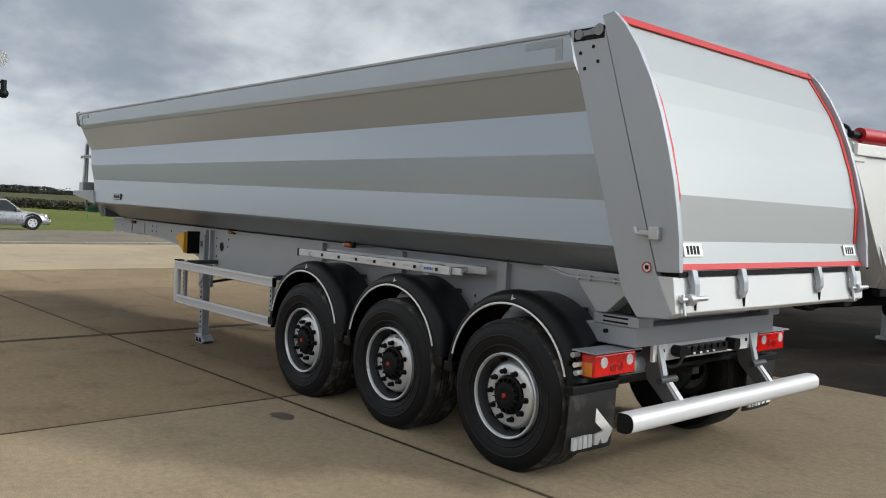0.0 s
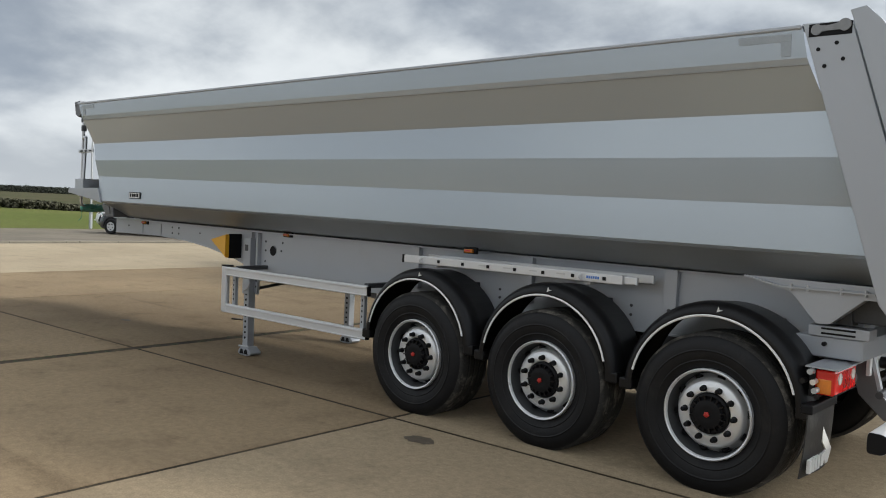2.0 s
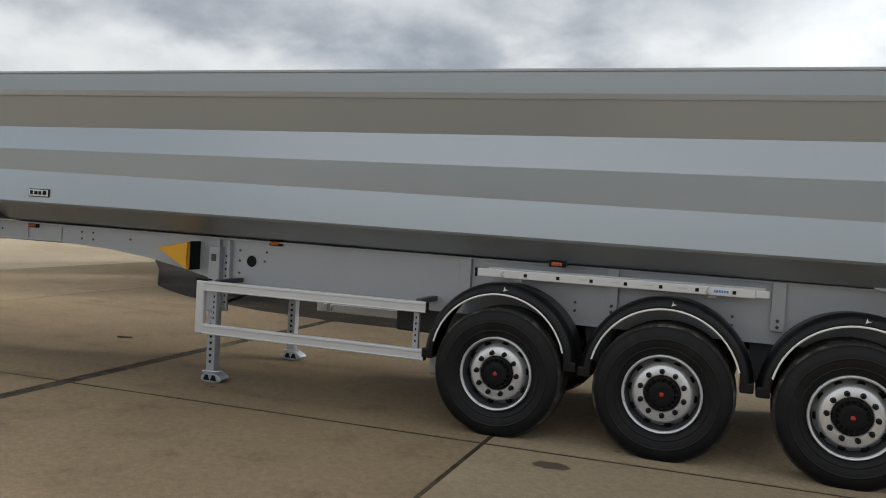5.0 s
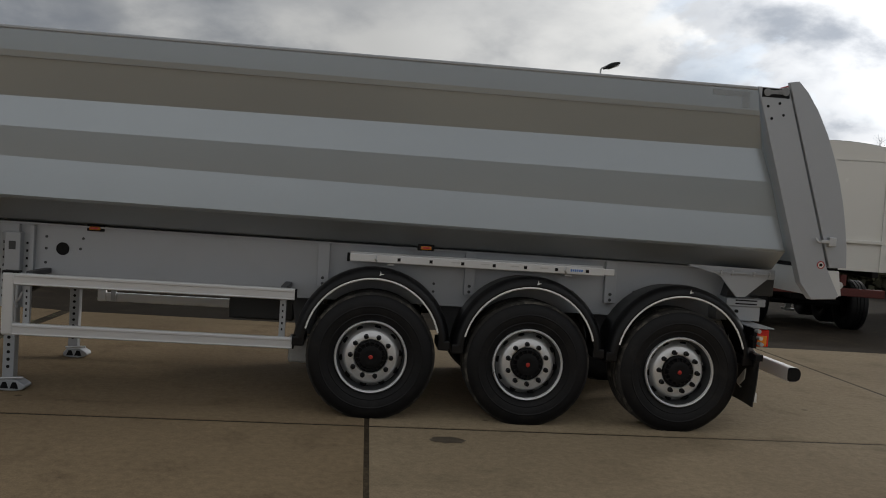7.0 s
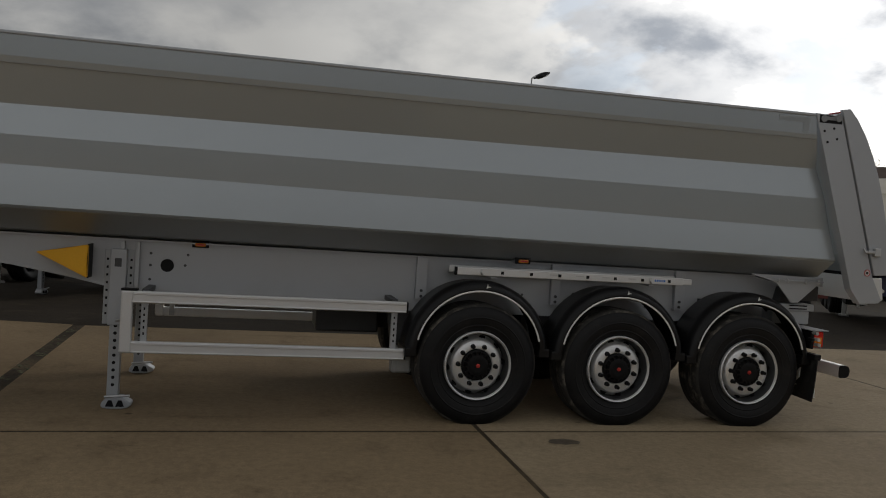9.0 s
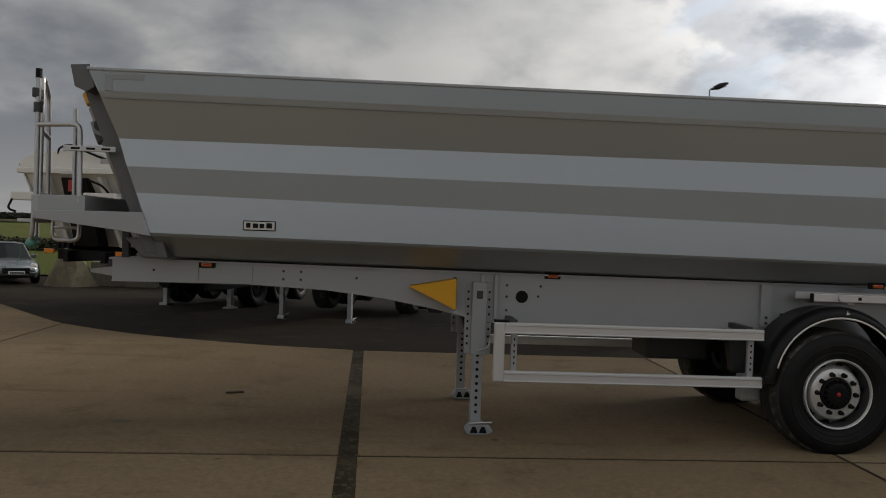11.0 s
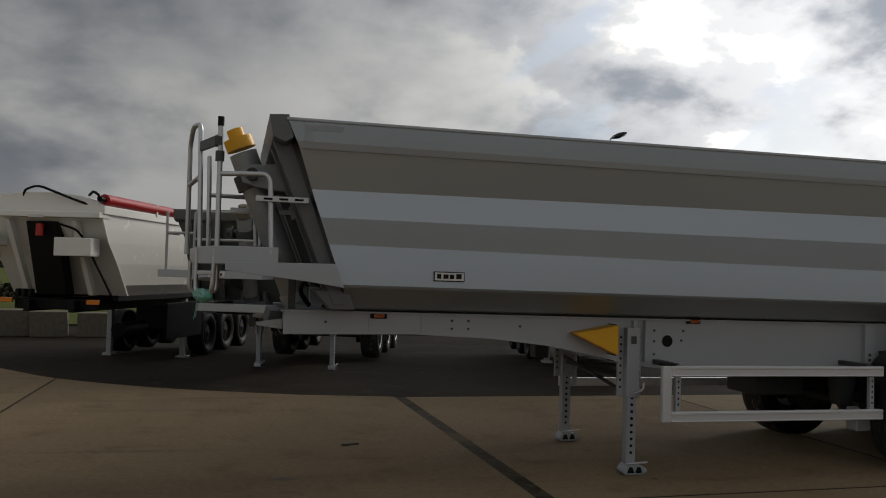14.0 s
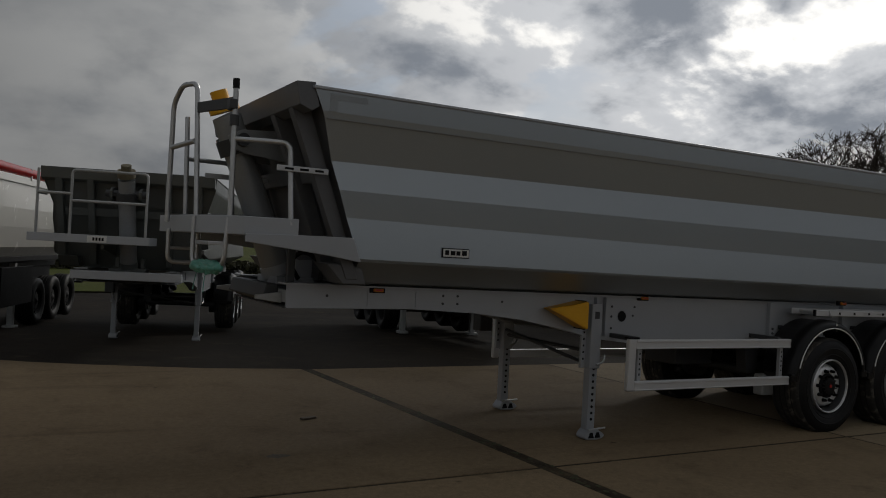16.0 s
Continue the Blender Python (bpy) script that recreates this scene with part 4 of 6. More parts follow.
def leg_pair(top, mat, mir):
    """Landing legs with perforated inner legs, sand shoes and a cross shaft."""
    for y in (0.37, mir(0.37) - 0.11):
        leg = part("landing_leg", boxed(-5.710, -5.580, y, y + 0.11, 0.70, 1.335, bevel=0.008), mat, top, "silver landing leg with perforated shaft")
        part("leg_plate", boxed(-5.762, -5.528, y + 0.075, y + 0.108, 0.70, 1.33, bevel=0.004), mat, leg)
        for side in (-5.738, -5.552):
            for i in range(8):
                part("plate_hole", boxed(side - 0.008, side + 0.008, y + 0.071, y + 0.076, 0.78 + i * 0.065, 0.80 + i * 0.065), BLACK, leg)
        part("leg_shaft", boxed(-5.692, -5.598, y + 0.015, y + 0.105, 0.10, 0.78, bevel=0.006), mat, leg)
        for i in range(9):
            part("shaft_hole", rod(bmesh.new(), (-5.645, y + 0.010, 0.20 + i * 0.062), (-5.645, y + 0.02, 0.20 + i * 0.062), 0.014, seg=10), BLACK, leg)
        bm = prismed([(-5.670, 0.0), (-5.570, 0.0), (-5.515, 0.012), (-5.485, 0.035), (-5.495, 0.055), (-5.570, 0.10), (-5.685, 0.10), (-5.725, 0.05), (-5.730, 0.025), (-5.715, 0.008)], "y", y - 0.015, y + 0.13, bevel=0.01)
        part("leg_shoe", bm, mat, leg, "silver pressed-steel foot")
        for x0 in (-5.692, -5.612):
            part("shoe_hole", prismed([(x0, 0.022), (x0 + 0.07, 0.022), (x0 + 0.05, 0.075), (x0 + 0.022, 0.075)], "y", y - 0.021, y - 0.013), BLACK, leg)
        part("shoe_pin", rod(bmesh.new(), (-5.70, y - 0.02, 0.105), (-5.50, y - 0.03, 0.12), 0.010, seg=8), STEEL, leg)
        part("leg_clip", tube(bmesh.new(), [(-5.64, y - 0.02, 0.74), (-5.56, y - 0.03, 0.77), (-5.54, y - 0.02, 0.84)], 0.010, 0.03, 6), STEEL, leg)
        part("leg_plate_label", boxed(-5.672, -5.618, y - 0.004, y, 1.19, 1.26), DARK_STEEL, leg)
    part("cross_shaft", rod(bmesh.new(), (-5.645, 0.48, 0.86), (-5.645, mir(0.48), 0.86), 0.02, seg=10), DARK_STEEL, top)
    part("leg_brace", tube(bmesh.new(), [(-5.68, 0.48, 0.74), (-5.68, mir(0.48), 0.92)], 0.018), DARK_STEEL, top)
    part("leg_bracket", boxed(-6.02, -5.86, mir(0.30), mir(0.46) + 0.0, 0.90, 1.20, bevel=0.01), DARK_STEEL, top)


def rear_end(top, frame_mat, gate_mat, mir):
    post = [(0.46, 2.96), (0.735, 2.955), (1.20, 1.475), (1.322, 1.25), (1.30, 1.215), (1.085, 1.20), (0.975, 1.335)]
    wing = [(0.745, 2.955), (0.725, 3.01), (0.812, 3.025), (0.90, 2.935), (1.0, 2.79), (1.10, 2.60), (1.18, 2.40), (1.24, 2.21), (1.29, 2.02), (1.325, 1.84), (1.352, 1.66), (1.365, 1.485), (1.215, 1.478)]
    for far in (False, True):
        s, base = (1, -0.085) if not far else (-1, mir(-0.085))
        lo, hi = sorted((base - 0.015 * s, base + 0.075 * s))
        p = part("rear_post", prismed(post, "y", lo, hi, bevel=0.006), frame_mat, top, "grey painted rear corner post")
        lo, hi = sorted((base - 0.028 * s, base + 0.012 * s))
        w = part("gate_wing", prismed(wing, "y", lo, hi, bevel=0.005), frame_mat, top, "curved grey side plate of the tailgate")
        y = base - 0.015 * s
        for x, z in ((0.56, 2.80), (0.66, 2.83), (0.60, 2.70), (0.70, 2.735)):
            part("post_hole", rod(bmesh.new(), (x, y - 0.003 * s, z), (x, y + 0.01 * s, z), 0.012, seg=14), BLACK, p)
        # Top pivot link.
        bm = rod(bmesh.new(), (0.545, y - 0.01 * s, 2.915), (0.545, y + 0.05 * s, 2.915), 0.032, seg=16)
        rod(bm, (0.70, y - 0.01 * s, 2.93), (0.70, y + 0.05 * s, 2.93), 0.036, seg=16)
        a, b = sorted((y - 0.006 * s, y + 0.03 * s))
        prism(bm, [(0.545, 2.895), (0.60, 2.905), (0.65, 2.905), (0.70, 2.905), (0.70, 2.955), (0.64, 2.94), (0.60, 2.935), (0.545, 2.94)], "y", a, b)
        part("pivot_link", bm, GALV_DULL, p, "steel hinge link", smooth=40)
        part("link_recess", boxed(0.50, 0.74, min(y - 0.002 * s, y + 0.01 * s), max(y - 0.002 * s, y + 0.01 * s), 2.875, 2.95), BLACK, p)
        # Side latch and a small round sign.
        bm = boxed(1.10, 1.22, min(y - 0.05 * s, y - 0.02 * s), max(y - 0.05 * s, y - 0.02 * s), 1.685, 1.715, bevel=0.006)
        box(bm, 1.17, 1.235, min(y - 0.055 * s, y - 0.01 * s), max(y - 0.055 * s, y - 0.01 * s), 1.66, 1.74, bevel=0.008)
        tube(bm, [(1.06, y - 0.03 * s, 1.73), (1.08, y - 0.04 * s, 1.69), (1.12, y - 0.035 * s, 1.70)], 0.010, 0.02, 6)
        part("gate_latch", bm, STEEL, w)
        part("round_sign", rod(bmesh.new(), (1.14, y + 0.004 * s, 1.50), (1.14, y - 0.003 * s, 1.50), 0.032, seg=24), PRINT_WHITE, p)
        ring = lathe_at((1.14, y - 0.003 * s, 1.50), [(0.026, 0.0), (0.026, -0.003 * s), (0.033, -0.003 * s), (0.033, 0.0)])
        part("sign_ring", ring, RED, p, "red ring of a round warning sign")
        part("sign_bar", boxed(1.128, 1.152, min(y - 0.006 * s, y - 0.003 * s), max(y - 0.006 * s, y - 0.003 * s), 1.488, 1.512), BLACK, p)
    # Tailgate skin in folded bands, edged with red tape.
    prof = [(0.80, 3.0), (0.835, 2.955), (0.885, 2.88), (1.025, 2.66), (1.115, 2.47), (1.205, 2.21), (1.272, 1.93), (1.276, 1.66), (1.325, 1.49)]
    y0, y1 = -0.07, mir(-0.07)
    skin = loft(bmesh.new(), [[(x, y, z) for y in (y0, CY - 0.6, CY, CY + 0.6, y1)] for x, z in prof], 0.02)
    gate = part("tailgate", skin, gate_mat, top, "white folded sheet tailgate with red edge tape")
    part("gate_top_tape", prismed([(0.800, 3.01), (0.845, 2.957), (0.85, 2.962), (0.806, 3.016)], "y", y0, y1), PINK_TAPE, gate)
    part("gate_foot_tape", prismed([(1.289, 1.556), (1.330, 1.494), (1.335, 1.498), (1.294, 1.560)], "y", y0, y1), PINK_TAPE, gate)
    for y, w in ((y0 + 0.012, 0.045), (y1 - 0.057, 0.045)):
        bm = bmesh.new()
        for (xa, za), (xb, zb) in list(zip(prof, prof[1:]))[1:-1]:
            prism(bm, [(xa + 0.003, za), (xb + 0.003, zb), (xb + 0.007, zb + 0.002), (xa + 0.007, za + 0.002)], "y", y, y + w)
        part("gate_side_tape", bm, PINK_TAPE, gate)
    for ya in (y0 + 0.09, y1 - 0.27):
        p = part("maker_plate", prismed([(1.305, 1.572), (1.286, 1.648), (1.291, 1.650), (1.310, 1.574)], "y", ya, ya + 0.20), PRINT_WHITE, gate, "white maker plate with dark bars")
        bm = bmesh.new()
        for i, w in enumerate((0.022, 0.026, 0.024, 0.026)):
            prism(bm, [(1.306, 1.585), (1.2935, 1.635), (1.2955, 1.636), (1.308, 1.586)], "y", ya + 0.03 + i * 0.036, ya + 0.03 + i * 0.036 + w)
        part("plate_mark", bm, BLACK, p)
    # Sill below the gate with hooks and pins.
    sill = part("rear_sill", prismed([(1.20, 1.455), (1.315, 1.455), (1.345, 1.25), (1.30, 1.222), (1.18, 1.222)], "y", -0.095, mir(-0.095), bevel=0.006), WHITE, top, "white rear sill below the tailgate")
    part("sill_rubber", boxed(1.20, 1.325, -0.05, mir(-0.05), 1.456, 1.485), BLACK, sill)
    for y in (0.04, 0.60, 1.66, 2.22):
        bm = prismed([(1.30, 1.50), (1.352, 1.50), (1.375, 1.42), (1.378, 1.36), (1.355, 1.315), (1.335, 1.345), (1.345, 1.40), (1.315, 1.45)], "y", y, y + 0.055, bevel=0.006)
        part("gate_hook", bm, SILVER_FRAME, sill, "curved steel locking hook")
        part("sill_slot", boxed(1.328, 1.352, y + 0.06, y + 0.068, 1.262, 1.36), BLACK, sill)
    for y, s in ((-0.02, 1), (2.28, 1)):
        bm = rod(bmesh.new(), (1.36, y - 0.05, 1.33), (1.38, y + 0.18, 1.335), 0.016, seg=10)
        rod(bm, (1.37, y, 1.33), (1.37, y + 0.05, 1.33), 0.034, seg=12)
        rod(bm, (1.35, y - 0.02, 1.36), (1.37, y - 0.02, 1.24), 0.010, seg=8)
        part("lock_pin", bm, STEEL, sill, "steel locking pin with handle", smooth=40)
    # Pivot brackets and rear cross-beam.
    for y in (0.20, mir(0.20) - 0.012):
        s = 1 if y < CY else -1
        out = y if s > 0 else y + 0.012
        bm = prismed([(0.10, 1.425), (0.90, 1.415), (0.90, 1.33), (0.83, 1.33), (0.64, 1.163), (0.56, 1.158), (0.40, 1.335), (0.32, 1.37)], "y", y, y + 0.012, bevel=0.002)
        br = part("pivot_bracket", bm, SILVER_FRAME, top, "grey triangular pivot bracket")
        a, b = sorted((out + 0.012 * s, out + 0.13 * s))
        part("bracket_flange", prismed([(0.83, 1.33), (0.64, 1.163), (0.63, 1.175), (0.815, 1.337)], "y", a, b), SILVER_FRAME, br)
        a, b = sorted((out - 0.028 * s, out))
        part("bracket_strip", prismed([(0.10, 1.428), (0.335, 1.377), (0.89, 1.377), (0.89, 1.367), (0.325, 1.365), (0.10, 1.418)], "y", a, b), SILVER_FRAME, br)
        for x in (0.40, 0.50, 0.70, 0.84):
            part("bracket_nut", rod(bmesh.new(), (x, out - 0.016 * s, 1.352), (x, out - 0.016 * s, 1.392), 0.009, seg=6), STEEL, br)
        a, b = sorted((out + 0.13 * s, out + 0.26 * s))
        part("pivot_block", prismed([(0.52, 1.15), (0.74, 1.15), (0.72, 1.30), (0.56, 1.30)], "y", a, b, bevel=0.006), DARK_STEEL, top)
    part("tipping_shaft", rod(bmesh.new(), (0.66, 0.36, 1.22), (0.66, mir(0.36), 1.22), 0.045, seg=16), DARK_STEEL, top)
    # Added dark block that puts shade into the gap under the sill.
    part("floor_end", boxed(0.70, 0.98, 0.36, mir(0.36), 1.17, 1.36, bevel=0.01), DARK_STEEL, top)
    part("rear_beam", boxed(0.42, 0.825, 0.27, mir(0.27), 0.945, 1.075, bevel=0.008), SILVER_FRAME, top, "grey box beam across the rear")
    for y in (0.25, mir(0.25) - 0.17):
        pad = part("beam_pad", boxed(0.50, 0.86, y, y + 0.17, 1.077, 1.145, bevel=0.006), SILVER_FRAME, top)
        for z in (1.092, 1.122):
            part("pad_slot", boxed(0.58, 0.78, y - 0.003, y + 0.02, z, z + 0.012), BLACK, pad)
        part("beam_bolt", rod(bmesh.new(), (0.60, y - 0.004 if y < CY else y + 0.17, 1.03), (0.60, y + 0.03 if y < CY else y + 0.19, 1.03), 0.014, seg=10), BLACK, top)
    panel = part("socket_panel", boxed(0.79, 0.815, 0.50, 1.90, 0.83, 0.97, bevel=0.004), WHITE, top, "white plate carrying black sockets")
    bm = boxed(0.815, 0.87, 0.76, 1.36, 0.855, 0.925, bevel=0.012)
    rod(bm, (0.82, 0.74, 0.895), (0.89, 0.74, 0.895), 0.04, seg=16)
    rod(bm, (0.82, 1.44, 0.895), (0.90, 1.44, 0.895), 0.045, seg=16)
    part("socket_block", bm, PLASTIC, panel, "black plastic socket block", smooth=40)
    for i in range(7):
        if i < 4:
            part("socket_mark", boxed(0.87, 0.874, 0.90 + i * 0.085, 0.925 + i * 0.085, 0.862, 0.876), PRINT_WHITE, panel)
        part("socket_plug", rod(bmesh.new(), (0.86, 0.80 + i * 0.085, 0.905), (0.885, 0.80 + i * 0.085, 0.905), 0.017, seg=10), BLACK, panel)
    for y, z in ((0.56, 0.87), (0.62, 0.90), (1.62, 0.90), (1.72, 0.90), (1.80, 0.88)):
        part("panel_hole", rod(bmesh.new(), (0.81, y, z), (0.818, y, z), 0.014, seg=10), BLACK, panel)
    part("spare_cable", tube(bmesh.new(), [(0.86, 0.80, 0.87), (0.86, 0.74, 0.80), (0.83, 0.66, 0.78), (0.80, 0.60, 0.84)], 0.014, 0.06, 8), BLACK, panel)
    # Underrun bar on hinged arms.
    prof = [(1.015 + 0.06 * math.copysign(abs(math.cos(a)) ** (0.95 if math.cos(a) > 0 else 0.2), math.cos(a)), 0.54 + 0.062 * math.copysign(abs(math.sin(a)) ** (0.75 if math.cos(a) > 0 else 0.6), math.sin(a))) for a in [i * math.tau / 24 + 0.13 for i in range(24)]]
    bar = part("underrun_bar", prismed(prof, "y", -0.05, mir(-0.05)), BAR_ALU, top, "brushed aluminium underrun bar with rounded ends", smooth=40)
    for y in (-0.056, mir(-0.05)):
        part("bar_end", prismed([(1.015 + 0.975 * (x - 1.015), 0.54 + 0.975 * (z - 0.54)) for x, z in prof], "y", y, y + 0.006), BLACK, bar)
    for y in (0.55, mir(0.55) - 0.07):
        arm = part("underrun_arm", prismed([(0.66, 0.97), (0.80, 0.97), (0.86, 0.74), (0.985, 0.595), (0.90, 0.55), (0.74, 0.70)], "y", y, y + 0.07, bevel=0.006), SHADE_AND_ARM_GREY, top, "dark grey hinged underrun arm")
        part("arm_plate", prismed([(0.795, 0.97), (0.815, 0.97), (0.875, 0.75), (0.855, 0.74)], "y", y - 0.005, y + 0.045), SILVER_FRAME, arm)
        part("arm_pin", rod(bmesh.new(), (0.88, y - 0.06, 0.72), (0.88, y + 0.13, 0.72), 0.024, seg=12), DARK_STEEL, arm, smooth=40)
        part("arm_tab", prismed([(0.86, 0.70), (0.89, 0.71), (0.99, 0.60), (0.96, 0.59)], "y", y + 0.03, y + 0.075), WHITE, arm)
    # Side arm that carries bar and lamps.
    part("lamp_bracket", boxed(0.48, 0.60, 0.30, mir(0.30), 0.70, 0.73, bevel=0.006), BLACK, top)
    tanks = rod(bmesh.new(), (-0.30, 0.70, 0.74), (-0.30, 1.70, 0.74), 0.15, seg=24)
    part("air_tank", tanks, DARK_STEEL, top, smooth=40)
    part("air_tank", rod(bmesh.new(), (0.66, 0.36, 0.80), (0.66, 0.72, 0.80), 0.07, seg=20), SILVER_FRAME, top, smooth=40)
    # Tail lamps.
    for ya in (-0.05, mir(-0.05) - 0.43):
        lamp = part("tail_lamp", boxed(0.65, 0.765, ya, ya + 0.43, 0.765, 0.915, bevel=0.012), RED_LENS, top, "red tail lamp cluster with clear lenses")
        part("lamp_hood", prismed([(0.60, 0.926), (0.79, 0.924), (0.79, 0.932), (0.60, 0.934)], "y", ya - 0.03, ya + 0.46), SILVER_FRAME, lamp)
        part("lamp_back", boxed(0.62, 0.655, ya - 0.01, ya + 0.44, 0.75, 0.924, bevel=0.005), BLACK, lamp)
        part("amber_lens", boxed(0.662, 0.745, ya - 0.003, ya + 0.02, 0.772, 0.862, bevel=0.006), AMBER, lamp)
        for y in (ya + 0.09, ya + 0.36):
            part("round_lens", lathe_x((0.764, y, 0.862), [(0.036, 0.0), (0.035, 0.006), (0.026, 0.009), (0.0, 0.010)]), CLEAR_LENS, lamp, "clear round lens", smooth=50)
        for y in (ya + 0.185, ya + 0.265):
            part("red_reflector", lathe_x((0.764, y, 0.825), [(0.030, 0.0), (0.029, 0.005), (0.020, 0.008), (0.0, 0.009)]), RED_DEEP, lamp, smooth=50)
        part("lens_rim", boxed(0.755, 0.768, ya + 0.004, ya + 0.426, 0.770, 0.776), BLACK, lamp)
        for i in range(3):
            part("lens_rib", prismed([(ya + 0.15 + i * 0.06, 0.775), (ya + 0.152 + i * 0.06, 0.775), (ya + 0.182 + i * 0.06, 0.905), (ya + 0.18 + i * 0.06, 0.905)], "x", 0.764, 0.767), RED_LENS, lamp)
        e = ya - 0.06 if ya < 1 else ya + 0.47
        for dx, dz, mat in ((0.0, 0.06, GALV), (-0.04, 0.0, PLASTIC), (0.02, 0.0, CLEAR_LENS), (0.03, -0.05, GALV)):
            part("marker_lens", rod(bmesh.new(), (0.64 + dx, e - 0.012, 0.845 + dz), (0.64 + dx, e + 0.05, 0.845 + dz), 0.017, seg=12), mat, lamp, smooth=40)
    # Mudflaps.
    for ya in (-0.14, mir(-0.14) - 0.46):
        flap = part("mudflap", loft(bmesh.new(), [[(0.665 - 0.03 * (k / 8) ** 2 + 0.012 * math.sin(y * 9), y, 0.68 - 0.42 * k / 8) for k in range(9)] for y in [ya + 0.46 * i / 6 for i in range(7)]], 0.008), FLAP, top, "dusty black rubber mudflap with white arrow", smooth=40)
        part("flap_rail", boxed(0.61, 0.68, ya - 0.01, ya + 0.47, 0.655, 0.71, bevel=0.008), BLACK, flap)
        f = 0.672
        arrow = [(ya + 0.25, 0.545), (ya + 0.44, 0.38), (ya + 0.38, 0.30), (ya + 0.33, 0.30), (ya + 0.31, 0.335), (ya + 0.29, 0.30), (ya + 0.25, 0.30), (ya + 0.25, 0.37), (ya + 0.335, 0.385), (ya + 0.25, 0.45)]
        part("flap_arrow", prismed(arrow, "x", f - 0.02, f), PRINT_WHITE, flap, "white arrow print")
        bm = bmesh.new()
        for i in range(4):
            box(bm, f - 0.02, f, ya + 0.035 + i * 0.050, ya + 0.073 + i * 0.050, 0.295, 0.375)
        part("flap_mark", bm, PRINT_WHITE, flap)


def lathe_x(c, profile, seg=24):
    bm = lathe(bmesh.new(), profile, seg)
    bmesh.ops.rotate(bm, verts=bm.verts, cent=(0, 0, 0), matrix=Matrix.Rotation(radians(-90), 3, "Z"))
    bmesh.ops.translate(bm, verts=bm.verts, vec=c)
    return bm


def side_kit(top, mir):
    # Side underrun guards.
    for far in (False, True):
        s = 1 if not far else -1
        o = 0.0 if not far else mir(0.0)
        lo = lambda a, b: sorted((o + a * s, o + b * s))
        for z in (0.537, 0.937):
            a, b = lo(-0.012, 0.03)
            bm = boxed(-5.47, -3.265, a, b, z, z + 0.095, bevel=0.008)
            g = part("guard_rail", bm, ALU, top, "anodised aluminium side guard rail")
            c, d = lo(-0.018, 0.01)
            part("rail_lip", boxed(-5.465, -3.27, c, d, z + 0.066, z + 0.090, bevel=0.005), ALU, g)
            part("rail_lip", boxed(-5.465, -3.27, c, d, z + 0.004, z + 0.016, bevel=0.004), ALU, g)
            part("rail_cap", boxed(-3.267, -3.25, a, b, z + 0.002, z + 0.093, bevel=0.005), BLACK, g)
        a, b = lo(-0.015, 0.04)
        part("guard_post", boxed(-5.555, -5.465, a, b, 0.535, 1.035, bevel=0.014), ALU, top, "upright aluminium guard end")
        part("guard_post_cap", boxed(-5.558, -5.43, min(a, b), max(a, b) + 0.02, 1.034, 1.05, bevel=0.005), BLACK, top)
        for x in (-5.38, -3.36):
            a, b = lo(0.03, 0.07)
            post = part("guard_upright", boxed(x - 0.025, x + 0.025, a, b, 0.55, 1.03, bevel=0.004), SILVER_FRAME, top)
            for i in range(5):
                part("upright_hole", boxed(x - 0.006, x + 0.006, o + (0.026 if s > 0 else -0.03), o + (0.03 if s > 0 else -0.026), 0.68 + i * 0.05, 0.70 + i * 0.05), BLACK, post)
            a, b = lo(0.07, 0.46)
            part("guard_arm", boxed(x - 0.03, x + 0.03, a, b, 1.00, 1.045, bevel=0.006), DARK_STEEL, top)
    # Aluminium ladder clipped flat over the mudguards.
    ladder = part("ladder_stile", boxed(-2.84, -0.70, 0.015, 0.04, 1.285, 1.352, bevel=0.006), ALU, top, "aluminium ladder clipped to the chassis")
    ladder.matrix_basis = pose(0, 0, 0)
    part("inner_stile", boxed(-2.84, -0.62, 0.33, 0.355, 1.285, 1.35, bevel=0.006), ALU, ladder)
    part("slide_stile", boxed(-2.05, -0.60, 0.045, 0.07, 1.29, 1.345, bevel=0.006), ALU, ladder)
    for i in range(8):
        x = -2.70 + i * 0.265
        part("ladder_rung", rod(bmesh.new(), (x, 0.03, 1.318), (x, 0.345, 1.318), 0.016, seg=10), ALU, ladder)
        if i:
            part("rung_end", boxed(x - 0.013, x + 0.013, 0.009, 0.016, 1.305, 1.331), BLACK, ladder)
    for x in (-2.62, -1.03):
        part("ladder_clip", tube(bmesh.new(), [(x, 0.01, 1.34), (x - 0.015, -0.01, 1.315), (x + 0.005, 0.008, 1.295)], 0.007, 0.01, 6), STEEL, ladder)
    part("stile_cap", boxed(-2.862, -2.838, 0.013, 0.042, 1.283, 1.354, bevel=0.004), BLACK, ladder)
    part("ladder_sticker", boxed(-1.00, -0.87, 0.0115, 0.016, 1.302, 1.338), PRINT_WHITE, ladder, "white sticker with blue bars")
    bars(ladder, "sticker_mark", BLUE_STICKER, -0.99, 0.0125, 1.309, 0.11, 0.02, 6)
    for x in (-2.0, -1.75, -1.5, -1.25):
        part("stile_mark", boxed(x, x + 0.07, 0.0105, 0.0155, 1.318, 1.328), STEEL, ladder)
    for x in (-2.5, -1.0):
        part("ladder_carrier", boxed(x - 0.03, x + 0.03, 0.04, 0.45, 1.262, 1.284, bevel=0.004), CHASSIS, top)
